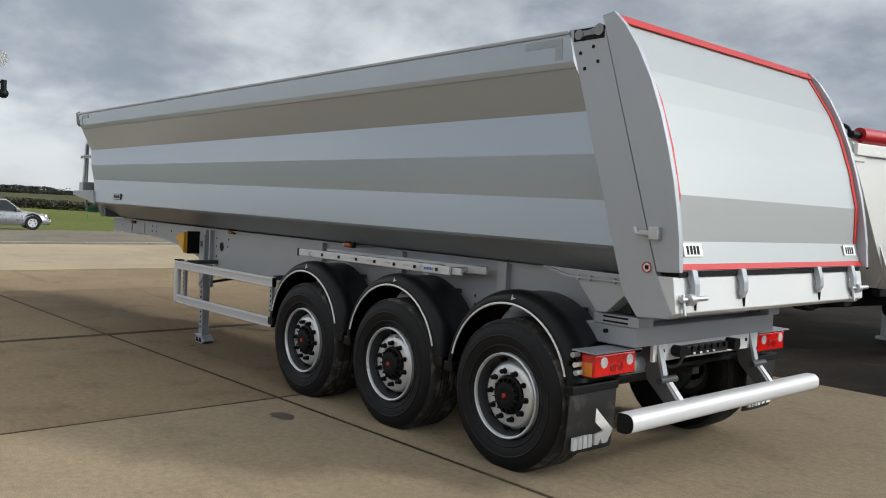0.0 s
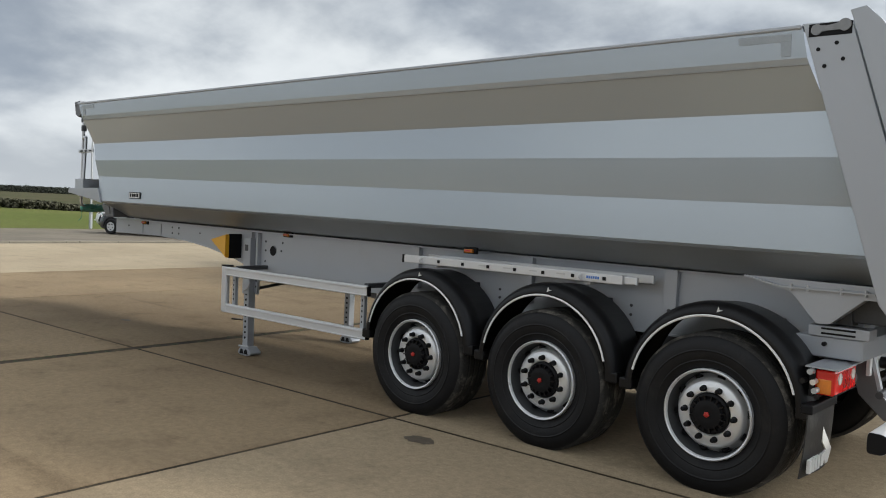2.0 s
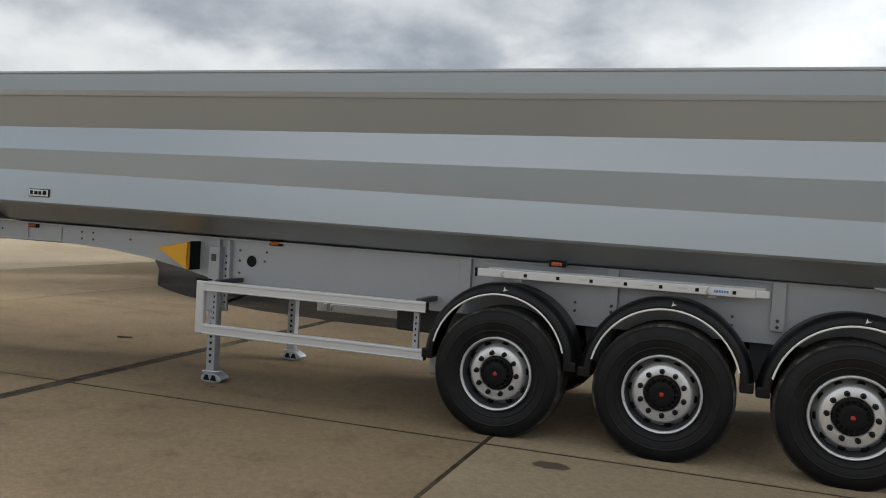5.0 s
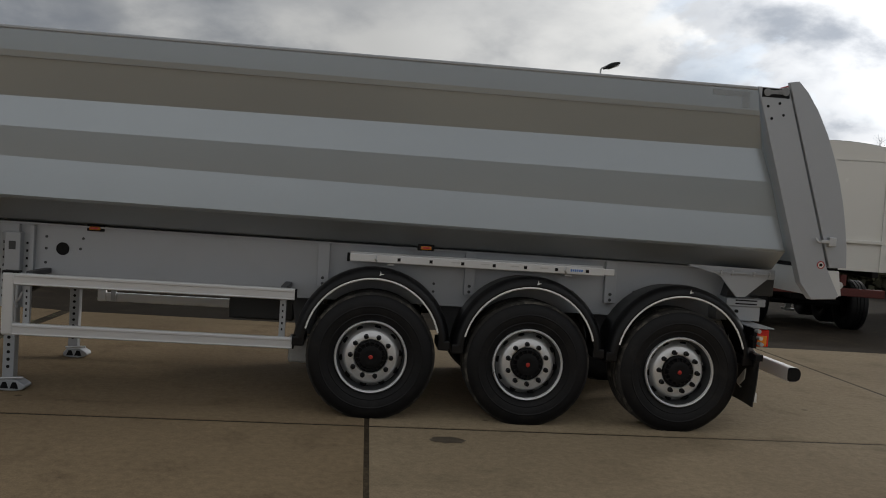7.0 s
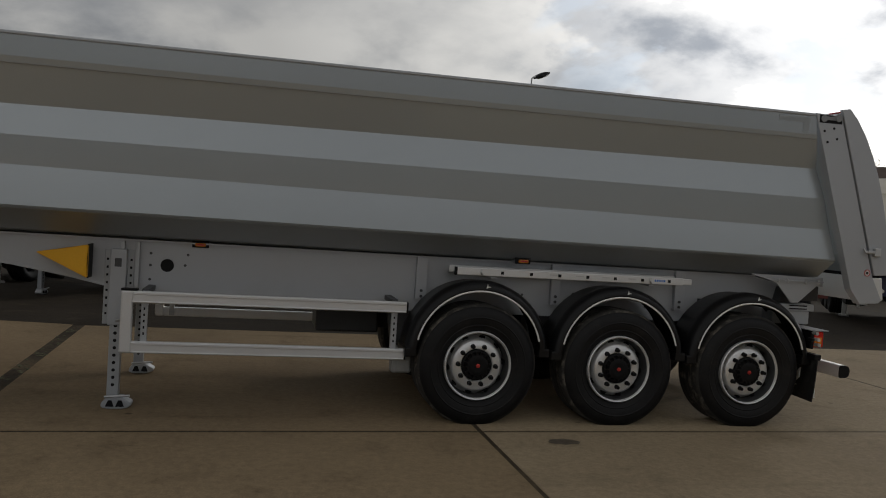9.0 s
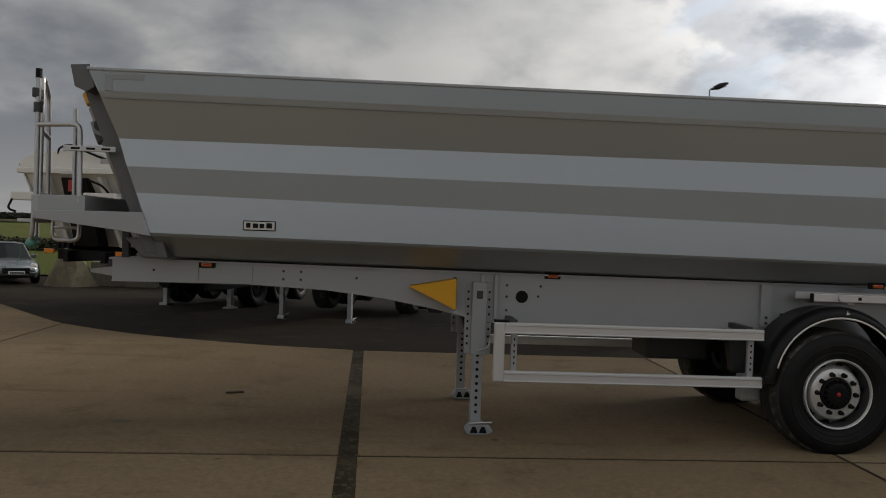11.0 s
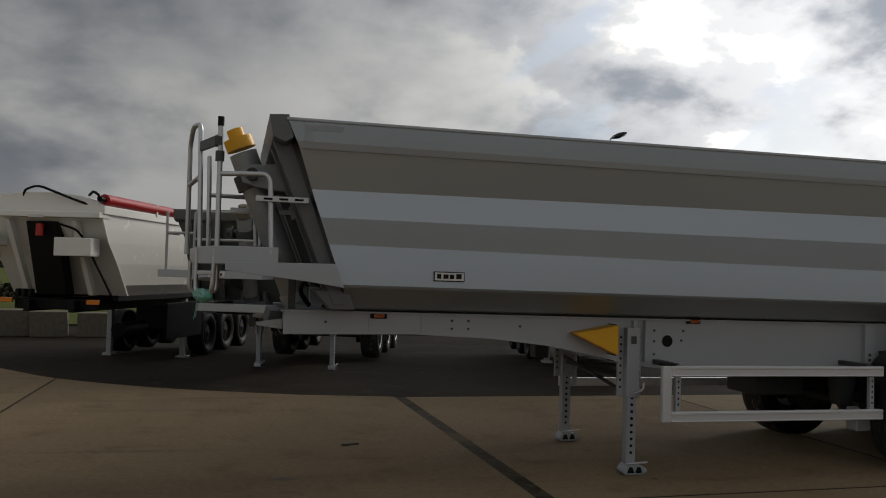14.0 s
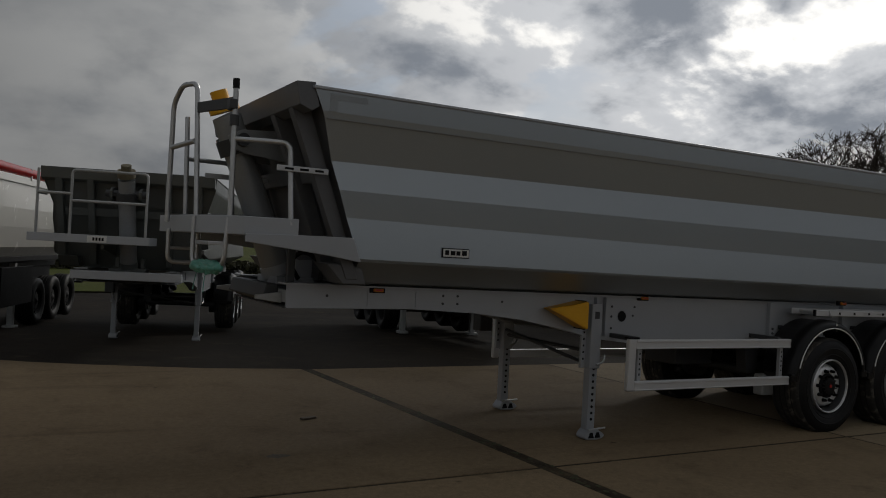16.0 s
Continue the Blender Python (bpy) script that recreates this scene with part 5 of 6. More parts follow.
    # Amber side markers.
    for x, y, z in ((-8.0, 0.40, 1.385), (-5.0, 0.40, 1.385), (-2.21, 0.12, 1.405)):
        m = part("side_marker", boxed(x - 0.045, x + 0.045, y, y + 0.03, z + 0.004, z + 0.034, bevel=0.008), AMBER_DULL, top, "amber side marker lamp")
        part("marker_base", boxed(x - 0.07, x + 0.07, y + 0.028, y + 0.06, z - 0.006, z + 0.05, bevel=0.006), BLACK, m)
        part("marker_dot", boxed(x - 0.03, x + 0.03, y - 0.003, y + 0.004, z + 0.015, z + 0.027), RED, m)
    part("marker_stay", boxed(-2.24, -2.18, 0.15, 0.46, 1.40, 1.42), CHASSIS, top)
    # Wheel chock in its holder.
    bm = bmesh.new()
    a = [bm.verts.new(p) for p in ((-6.27, 0.30, 1.285), (-5.86, 0.235, 1.365), (-5.86, 0.235, 1.095), (-6.26, 0.44, 1.285), (-5.86, 0.44, 1.365), (-5.86, 0.44, 1.095))]
    for f in ((0, 1, 2), (3, 4, 5), (0, 1, 4, 3), (1, 2, 5, 4), (0, 2, 5, 3)):
        bm.faces.new([a[i] for i in f])
    bmesh.ops.bevel(bm, geom=list(bm.edges), offset=0.008, segments=2, affect="EDGES")
    part("wheel_chock", bm, YELLOW, top, "yellow plastic wheel chock in its holder")
    part("chock_holder", boxed(-5.872, -5.858, 0.28, 0.45, 1.09, 1.37, bevel=0.004), BLACK, top)
    # Maker plate and corner marks on the body side.
    p = part("maker_plate", boxed(-7.63, -7.37, 0.001, 0.020, 1.715, 1.795, bevel=0.002), BLACK, top, "small white plate with dark bars")
    p.matrix_basis = pose(0, 0, 0)
    part("plate_face", boxed(-7.622, -7.378, -0.002, 0.003, 1.723, 1.787), PRINT_WHITE, p)
    bm = bmesh.new()
    for i, (w, h) in enumerate(((0.035, 0.04), (0.042, 0.036), (0.036, 0.036), (0.045, 0.042))):
        box(bm, -7.605 + i * 0.054, -7.605 + i * 0.054 + w, -0.005, 0.0, 1.737, 1.737 + h)
    part("plate_mark", bm, BLACK, p)
    for x0, x1, x2 in ((-8.72, -8.66, -8.42), (0.40, 0.34, 0.08)):
        bm = prismed([(-0.0995, 2.908), (-0.0960, 2.865), (-0.090, 2.865), (-0.090, 2.908)], "x", min(x0, x2), max(x0, x2))
        prism(bm, [(-0.0960, 2.8645), (-0.0895, 2.777), (-0.080, 2.777), (-0.090, 2.8645)], "x", min(x0, x1), max(x0, x1))
        part("corner_mark", bm, CORNER_GREY, top, "grey reflective corner marking")
    # Pipes, valve gear and tanks slung under the rails.
    part("valve_box", boxed(-3.95, -3.35, 1.0, 1.5, 0.62, 0.94, bevel=0.02), DARK_STEEL, top)
    part("hose_tray", boxed(-5.5, -3.5, 2.02, 2.10, 0.98, 1.0, bevel=0.003), ALU, top)
    part("valve_block", boxed(-3.32, -3.14, 0.28, 0.42, 0.37, 0.60, bevel=0.02), GALV, top)
    rng = random.Random(6)
    for i in range(6):
        y = 0.72 + i * 0.17
        part("air_line", tube(bmesh.new(), [(-8.6, y, 1.30), (-6.5, y, 1.20), (-5.2, y + 0.02, 1.02 + rng.uniform(-0.05, 0.05)), (-3.4, y, 0.95), (-0.5, y, 0.93)], 0.012, 0.3, 6), BLACK, top)
    for pts in ([(-8.55, 0.9, 1.46), (-8.66, 0.85, 1.60), (-8.58, 0.72, 1.72), (-8.42, 0.66, 1.60), (-8.45, 0.62, 1.46)], [(-8.60, 1.5, 1.46), (-8.72, 1.48, 1.62), (-8.66, 1.6, 1.78), (-8.50, 1.62, 1.60)]):
        part("hydraulic_hose", tube(bmesh.new(), pts, 0.02, 0.12, 8), BLACK, top)
    part("hose_stand", boxed(-8.76, -8.70, 0.56, 0.62, 1.43, 1.78, bevel=0.005), DARK_STEEL, top)


GALV_DULL = material("dull_zinc", (0.26, 0.265, 0.27), 0.5, 0.5, 0.1, 60, 0.2, (0.12, 0.12, 0.12), 12)
RAM_GREY = material("ram_grey", (0.30, 0.31, 0.315), 0.38, 0.3, 0.05, 40, 0.1, (0.1, 0.1, 0.1), 2)
# Shade of the front end painted as dark grey; also the underrun arms' own grey.
SHADE_AND_ARM_GREY = material("front_sheet_paint", (0.135, 0.138, 0.145), 0.45, 0.3, 0.05, 40, 0.15, (0.15, 0.15, 0.15), 2)
CORNER_GREY = material("corner_grey", (0.35, 0.38, 0.405), 0.3, 0.4, 0.08, 60)
WHEEL_PAINT = material("wheel_silver", (0.74, 0.75, 0.76), 0.30, 0.5, 0.04, 80, 0.10, (0.25, 0.23, 0.2), 6)
make_tipper((0, 0, 0), 0, "new silver-grey half-pipe tipping semi-trailer standing on its legs", SILVER, SILVER_FRAME, GATE, CHASSIS)

# ---- what stands behind ----
make_tipper((-4.98, 15.63, fall(10.7)), 71, "olive-grey tipping trailer parked behind on the tarmac", GREEN_GREY, GREEN_GREY, GREEN_GREY, CHASSIS, full=False)


def make_bulk(at, rz, label, tarp, under, kit, turned=False, length=9.4, high=2.98, low=1.18):
    """A high white bulk trailer: local front at x = 0, running back along +x."""
    top = thing("bulk_trailer", at, label, "trailer", "white bulk trailers in the row", rz=rz + (180 if turned else 0))
    if turned:
        off = Matrix.Translation((-length, 0, 0))
    else:
        off = Matrix.Identity(4)
    def add(name, bm, mat, label="", parent=None, smooth=None):
        bmesh.ops.transform(bm, matrix=off, verts=bm.verts)
        return part(name, bm, mat, parent or top, label, smooth)
    slope = 1.15 if kit == "tarp" else 0.06
    w = 1.18 if kit == "tarp" else 1.25
    bow = 0.08 if kit == "ladder" else 0.24
    # Sides bow in towards the floor.
    for s in (-1, 1):
        rows = [[(x0 + (0.0 if i else slope * k), s * y, z) for i, x0 in enumerate((0.0, length * 0.5, length))] for k, y, z in ((0.0, w, high), (0.25, w, high - 0.5), (0.6, w - 0.02, low + 0.62), (0.9, w - 0.09, low + 0.2), (1.0, w - 0.25, low))]
        add("side_wall", loft(bmesh.new(), rows, 0.03), CREAM_WHITE, "smooth white bowed side")
        add("top_rail", boxed(0.0, length, s * w - 0.05, s * w + 0.05, high, high + 0.16, bevel=0.015), CREAM_WHITE)
        add("lower_rail", boxed(slope, length, s * (w - 0.25) - 0.06, s * (w - 0.25) + 0.06, low - 0.12, low, bevel=0.01), BLACK)
        for x in (2.2, 4.4, 6.6, 8.8):
            add("tarp_clip", boxed(x - 0.03, x + 0.03, s * w - 0.07, s * w + 0.07, high + 0.1, high + 0.36, bevel=0.012), CREAM_WHITE)
    add("front_wall", prismed([(0.02, high), (slope + 0.02, low), (slope + 0.08, low), (0.08, high)], "y", -w + 0.02, w - 0.02), CREAM_WHITE, "white front wall")
    add("rear_door", prismed([(length - 0.06, low), (length, low), (length, high), (length - 0.06, high)], "y", -w + 0.02, w - 0.02), CREAM_WHITE, "white rear door")
    for y in (-1.15, -0.05, 1.05):
        add("door_post", boxed(length, length + 0.05, y, y + 0.1, low, high, bevel=0.008), CREAM_WHITE)
    add("door_beam", boxed(length, length + 0.06, -1.2, 1.2, low + 0.55, low + 0.62, bevel=0.008), CREAM_WHITE)
    add("door_rod", rod(bmesh.new(), (length + 0.09, -0.62, low), (length + 0.09, -0.62, high - 0.1), 0.022), GALV)
    # Bowed cover.
    rows = [[(x, y, high + 0.14 + bow * (1 - (y / w) ** 2) ** 0.5) for x in (0.02, length)] for y in [w * math.sin(a) for a in [-math.pi / 2 + math.pi * i / 14 for i in range(15)]]]
    add("cover", loft(bmesh.new(), rows, 0.01), CREAM_WHITE if tarp else TARP_GREY, "bowed sheet cover", smooth=60)
    ends = [(y, high + 0.13 + bow * (1 - (y / w) ** 2) ** 0.5) for y in [w * math.sin(a) for a in [-math.pi / 2 + math.pi * i / 14 for i in range(15)]]] + [(w, high - 0.02), (-w, high - 0.02)]
    add("cover_end", prismed(ends, "x", 0.0, 0.03), CREAM_WHITE)
    add("cover_end", prismed(ends, "x", length - 0.03, length), CREAM_WHITE)
    if tarp:
        roll = add("tarp_roll", rod(bmesh.new(), (0.12, -w + 0.02, high + 0.27), (length, -w + 0.02, high + 0.25), 0.105, seg=18), RED_TARP, "rolled red tarpaulin along the side", smooth=50)
        add("roll_end", rod(bmesh.new(), (-0.06, -w + 0.02, high + 0.27), (0.14, -w + 0.02, high + 0.27), 0.05, seg=12), BLACK, "", roll)
        add("crank", tube(bmesh.new(), [(-0.10, -w + 0.02, high + 0.27), (-0.16, -w - 0.02, high + 0.33), (-0.14, -w + 0.1, high + 0.40), (0.0, -w + 0.25, high + 0.34)], 0.025, 0.05, 8), BLACK, "", roll)
    if kit == "tarp":
        add("head_shelf", boxed(-0.12, 0.25, -w - 0.02, w + 0.02, high - 0.08, high + 0.03, bevel=0.015), CREAM_WHITE, "white shelf over the front wall")
        add("shelf_plate", boxed(-0.128, -0.118, -0.15, 0.15, high - 0.09, high - 0.04), STEEL)
        add("ram_shroud", prismed([(0.05, high - 0.15), (0.30, high - 0.15), (0.80, low), (0.50, low)], "y", -0.30, 0.30, bevel=0.02), BLACK, "black ram well")
        for y in (-0.72, 0.55):
            add("front_rib", prismed([(-0.06, high - 0.14), (0.10, high - 0.14), (0.86, low), (0.70, low)], "y", y, y + 0.10, bevel=0.01), CREAM_WHITE)
        add("tool_box", boxed(-0.06, 0.30, -1.02, -0.32, high - 0.78, high - 0.44, bevel=0.02), CREAM_WHITE, "white box on the front wall")
        add("tool_box", boxed(-0.10, 0.25, 0.75, 1.35, high - 0.62, high - 0.45, bevel=0.02), CREAM_WHITE)
        add("red_ram_cap", rod(bmesh.new(), (0.02, 0, high - 0.42), (0.02, 0, high - 0.20), 0.07), DARK_RED)
        for pts in ([(0.0, -0.4, high - 0.2), (-0.05, -0.75, high - 0.3), (0.1, -0.8, high - 0.45), (0.3, -1.0, high - 1.0), (0.55, -1.15, high - 1.5)], [(-0.1, 1.3, high - 0.6), (-0.2, 1.32, high - 0.8), (-0.1, 1.2, high - 0.85)], [(0.1, -1.1, high + 0.1), (-0.1, -0.6, high + 0.28), (-0.1, 0.0, high + 0.5), (0.0, 0.35, high + 0.4), (0.05, 0.3, high + 0.15)]):
            add("cable", tube(bmesh.new(), pts, 0.022, 0.15, 8), BLACK)
        for y in (-0.85, 0.85):
            add("front_lamp", boxed(0.42, 0.47, y - 0.12, y + 0.12, low - 0.16, low - 0.07, bevel=0.01), AMBER)
        for y in (0.35, 0.48, 0.60):
            add("suzie_socket", boxed(0.42, 0.55, y, y + 0.08, low - 0.05, low + 0.10, bevel=0.02), BLACK)
    elif kit == "ladder":
        shelf = add("platform", boxed(-0.45, 0.05, -0.17, 1.17, low + 0.90, low + 0.99, bevel=0.008), CREAM_WHITE, "white work platform")
        for y in (0.15, 0.95):
            add("platform_stay", prismed([(-0.40, low + 0.90), (-0.34, low + 0.90), (0.02, low + 0.62), (-0.02, low + 0.58)], "y", y, y + 0.04), CREAM_WHITE, "", shelf)
        add("ladder_side", tube(bmesh.new(), [(-0.42, 0.82, low + 0.9), (-0.42, 0.82, low + 0.18), (-0.42, 0.36, low + 0.18), (-0.42, 0.36, low + 0.9)], 0.022, 0.1), CREAM_WHITE, "", shelf)
        for z in (0.44, 0.72):
            add("ladder_rung", rod(bmesh.new(), (-0.42, 0.36, low + z), (-0.42, 0.82, low + z), 0.018), CREAM_WHITE, "", shelf)
        for y in (1.19, 0.52, -0.12, -0.72, -1.2):
            add("front_post", boxed(-0.03, 0.03, y - 0.04, y + 0.04, low, high, bevel=0.01), CREAM_WHITE)
        for z in (high - 0.16, low + 0.02):
            add("front_beam", boxed(-0.025, 0.03, -w, w, z, z + 0.1, bevel=0.01), CREAM_WHITE)
        add("front_hoop", tube(bmesh.new(), [(-0.40, 0.34, low + 0.99), (-0.40, 0.34, low + 1.58), (-0.40, -0.14, low + 1.58), (-0.40, -0.14, low + 0.99)], 0.02, 0.06), CREAM_WHITE)
        ram = add("tipping_ram", rod(bmesh.new(), (-0.22, -0.44, low + 0.30), (-0.22, -0.44, high - 0.28), 0.20, seg=24), CREAM_WHITE, "white upright tipping ram", None, 40)
        add("ram_foot", rod(bmesh.new(), (-0.22, -0.44, low - 0.02), (-0.22, -0.44, low + 0.31), 0.13, seg=20), CREAM_WHITE, "", ram, 40)
        add("paper_mark", boxed(-0.004, 0.004, 0.98, 1.08, high - 0.5, high - 0.36), PRINT_WHITE)
        add("side_post", boxed(0.5, 0.62, 1.0, 1.06, 0.55, 1.1, bevel=0.006), GALV)
        for z in (0.62, 0.95):
            add("post_stay", boxed(0.42, 0.62, 0.85, 1.02, z, z + 0.08, bevel=0.006), GALV)
    # Chassis and wheels.
    for y in (-0.5, 0.38):
        add("chassis_rail", boxed(0.42, length - 0.1, y, y + 0.12, low - 0.32, low - 0.10, bevel=0.01), under)
    add("cross_beam", boxed(*((0.62, 0.8, -0.8, 0.8, low - 0.28) if kit == "tarp" else (0.42, 0.6, -1.1, 1.1, 0.86)), low - 0.08, bevel=0.015), under, "front cross-beam")
    add("rear_beam", boxed(length - 0.15, length + 0.06, -1.2, 1.2, 0.78, 0.94, bevel=0.015), under, "rear cross-beam")
    for y in (-0.95, 0.85):
        leg = add("landing_leg", boxed(4.6, 4.74, y, y + 0.12, 0.06, low - 0.15, bevel=0.01), GALV, "galvanised landing leg")
        add("leg_shoe", boxed(4.52, 4.82, y - 0.06, y + 0.18, 0.0, 0.06, bevel=0.012), GALV, "", leg)
    for x in (5.6, 6.9, 8.2):
        for y in (-1.22, 0.80):
            bm = lathe(bmesh.new(), tyre_profile(), 32, True)
            bmesh.ops.translate(bm, verts=bm.verts, vec=(x, y, 0.525))
            t = add("tyre", bm, RUBBER, "", smooth=40)
            bm = lathe(bmesh.new(), [(0.29, 0.06), (0.26, 0.15), (0.2, 0.11), (0.1, 0.10), (0.0, 0.06)], 24)
            bmesh.ops.translate(bm, verts=bm.verts, vec=(x, y, 0.525))
            add("rim", bm, BLACK, "", t)
        add("axle", rod(bmesh.new(), (x, -0.85, 0.525), (x, 0.85, 0.525), 0.07), BLACK)
    # Added black fillers that stand in for the deep shade under the body.
    add("side_skirt", boxed(3.0, 5.0, -1.2, -1.16, 0.55, low - 0.2, bevel=0.01), BLACK)
    if kit != "tarp":
        add("locker", boxed(2.0, 3.0, 0.7, 1.15, 0.5, low - 0.2, bevel=0.02), BLACK)
        add("locker", boxed(3.2, 4.2, -1.0, -0.5, 0.42, low - 0.2, bevel=0.02), BLACK)
    add("air_tank", rod(bmesh.new(), (3.2, 0.0, 0.72), (4.4, 0.0, 0.72), 0.16, seg=18), BLACK, "", None, 40)
    add("sub_frame", boxed(5.0, 9.0, -0.45, 0.45, 0.62, low - 0.30, bevel=0.02), BLACK)
    return top


TARP_GREY = material("grey_cover", (0.45, 0.46, 0.45), 0.6, 0, 0.05, 20, 0.2, (0.3, 0.3, 0.28), 1.0, 0.1, 6)
make_bulk((-12.71, 9.9, fall(14.5)), 71, "glossy white bulk trailer with rolled red tarpaulin", True, BLACK, "tarp", high=3.06, low=1.55)
make_bulk((-1.85, 7.3, fall(11.0)), 80, "glossy white bulk trailer with rolled red tarpaulin", True, BLACK, "tarp")
make_bulk((6.45, 9.05, fall(10.0)), 80, "white bulk trailer turned rear-on with dark red running gear", False, RUST_RED, "plain", turned=True, high=3.5, low=1.3)
make_bulk((10.11, 9.17, fall(11.0)), 57, "white bulk trailer with front ladder and navy chassis", False, NAVY, "ladder", high=3.40, low=1.40)


def make_car(at, rz, name, label, paint, length, width, height, roof):
    """A small car, nose at local -x. roof: how far back its glasshouse reaches."""
    top = thing(name, at, label, "car", "parked cars", rz=rz)
    L, w, h = length, width / 2, height
    belt = h * 0.62
    # Lower body: rounded sections from nose to tail.
    secs = [(0.0, 0.72, 0.32, belt * 0.62), (0.03, 0.86, 0.24, belt * 0.74), (0.10, 0.95, 0.20, belt * 0.86), (0.25, 1.0, 0.19, belt * 0.97), (0.45, 1.0, 0.19, belt), (0.75, 1.0, 0.19, belt * 1.03), (0.92, 0.96, 0.22, belt * 1.02), (0.985, 0.88, 0.30, belt * 0.95), (1.0, 0.76, 0.40, belt * 0.82)]
    bm = bmesh.new()
    rings = []
    for k, f, z0, z1 in secs:
        x, a = (k - 0.5) * L, w * f
        ring = [(-a * 0.9, z0), (-a, z0 + 0.12), (-a, (z0 + z1) / 2), (-a * 0.965, z1 - 0.06), (-a * 0.86, z1), (0, z1 + 0.03), (a * 0.86, z1), (a * 0.965, z1 - 0.06), (a, (z0 + z1) / 2), (a, z0 + 0.12), (a * 0.9, z0)]
        rings.append([bm.verts.new((x, y, z)) for y, z in ring])
    for a, b in zip(rings, rings[1:]):
        for i in range(len(a)):
            bm.faces.new((a[i], a[(i + 1) % len(a)], b[(i + 1) % len(b)], b[i]))
    bm.faces.new(rings[0])
    bm.faces.new(rings[-1])
    body = part("body", bm, paint, top, smooth=40)
    # Glasshouse.
    bm = bmesh.new()
    rings = []
    for k, f, z in ((0.27, 0.80, belt), (0.40, 0.72, h - 0.04), (0.55, 0.70, h), (roof - 0.05, 0.69, h - 0.02), (roof + 0.04, 0.80, belt + 0.03)):
        x, a = (k - 0.5) * L, w * f
        rings.append([bm.verts.new(p) for p in ((x, -w * 0.87, belt - 0.03), (x, -a, z - 0.03), (x, 0, z), (x, a, z - 0.03), (x, w * 0.87, belt - 0.03))])
    for a, b in zip(rings, rings[1:]):
        for i in range(4):
            bm.faces.new((a[i], a[i + 1], b[i + 1], b[i]))
    part("glasshouse", bm, GLASS_DARK, top, "dark tinted windows")
    bm = loft(bmesh.new(), [[((k - 0.5) * L, y * w * 0.70, h + 0.015 - 0.05 * abs(y) ** 2 - dz) for y in (-1, -0.5, 0, 0.5, 1)] for k, dz in ((0.40, 0.035), (0.55, 0), (roof - 0.05, 0.02))], 0.02)
    part("roof", bm, CAR_BLACK if paint is CAR_GREY else paint, top, smooth=50)
    for s in (-1, 1):
        bm = tube(bmesh.new(), [((0.28 - 0.5) * L, s * w * 0.85, belt), ((0.41 - 0.5) * L, s * w * 0.71, h - 0.05), ((roof - 0.55) * L, s * w * 0.70, h - 0.05), ((roof - 0.47) * L, s * w * 0.84, belt)], 0.03, 0.15, 8)
        part("pillar", bm, paint, top, smooth=60)
        part("pillar", tube(bmesh.new(), [((0.55 - 0.5) * L, s * w * 0.88, belt - 0.02), ((0.55 - 0.5) * L, s * w * 0.71, h - 0.03)], 0.035), paint, top)
        m = part("mirror", boxed(-0.2 * L, -0.2 * L + 0.12, s * (w + 0.02) - 0.09, s * (w + 0.02) + 0.09, belt, belt + 0.13, bevel=0.03), paint, top)
        c = (-0.465 * L, s * w * 0.68, belt * 0.70)
        part("headlight", lathe_x_neg(c, [(0.13, 0.05), (0.12, -0.03), (0.06, -0.06), (0.0, -0.065)]), CLEAR_LENS, top, "round clear headlight", smooth=50)
        part("tail_light", boxed(0.475 * L, 0.497 * L, s * w * 0.66 - 0.08, s * w * 0.66 + 0.08, belt * 0.68, belt * 0.92, bevel=0.02), RED_LENS, top)
        part("fog_light", lathe_x_neg((-0.49 * L, s * w * 0.6, 0.36), [(0.06, 0.03), (0.05, -0.02), (0.0, -0.025)]), DARK_STEEL, top)
        for x in (-0.33 * L, 0.32 * L):
            bm = lathe(bmesh.new(), [(0.20, -0.09), (0.29, -0.10), (0.32, -0.07), (0.32, 0.07), (0.29, 0.10), (0.20, 0.09)], 28, True)
            bmesh.ops.translate(bm, verts=bm.verts, vec=(x, s * (w - 0.08), 0.32))
            t = part("tyre", bm, RUBBER, top, smooth=40)
            bm = lathe(bmesh.new(), [(0.20, -0.07), (0.18, -0.085), (0.05, -0.07), (0.0, -0.08)], 20)
            if s > 0:
                bmesh.ops.scale(bm, verts=bm.verts, vec=(1, -1, 1))
            bmesh.ops.translate(bm, verts=bm.verts, vec=(x, s * (w - 0.08), 0.32))
            part("rim", bm, ALU, t)
            bm = bmesh.new()
            for k in range(5):
                bmesh.ops.create_cube(bm, size=1, matrix=pose(x, s * (w + 0.005), 0.32) @ Matrix.Rotation(k * math.tau / 5 + 0.3, 4, "Y") @ pose(0.12, 0, 0) @ Matrix.Diagonal((0.05, 0.01, 0.055, 1)))
            part("rim_gap", bm, BLACK, t)
            part("wheel_arch", lathe_half(x, s * (w - 0.06), 0.33, 0.37), BLACK, top)
    part("grille", boxed(-0.512 * L, -0.47 * L, -w * 0.5, w * 0.5, belt * 0.45, belt * 0.66, bevel=0.02), BLACK, top, "black front grille")
    part("grille_bar", boxed(-0.506 * L, -0.49 * L, -w * 0.48, w * 0.48, belt * 0.62, belt * 0.645, bevel=0.004), STEEL, top)
    part("lower_grille", boxed(-0.500 * L, -0.47 * L, -w * 0.62, w * 0.62, 0.24, 0.34, bevel=0.015), BLACK, top)
    part("bumper", boxed(-0.505 * L, -0.47 * L, -w * 0.78, w * 0.78, 0.36, 0.43, bevel=0.02), paint, top)
    plate = part("number_plate", boxed(-0.522 * L, -0.50 * L, -0.26, 0.26, 0.36, 0.47, bevel=0.003), PRINT_WHITE, top, "white plate with dark bars")
    bm = bmesh.new()
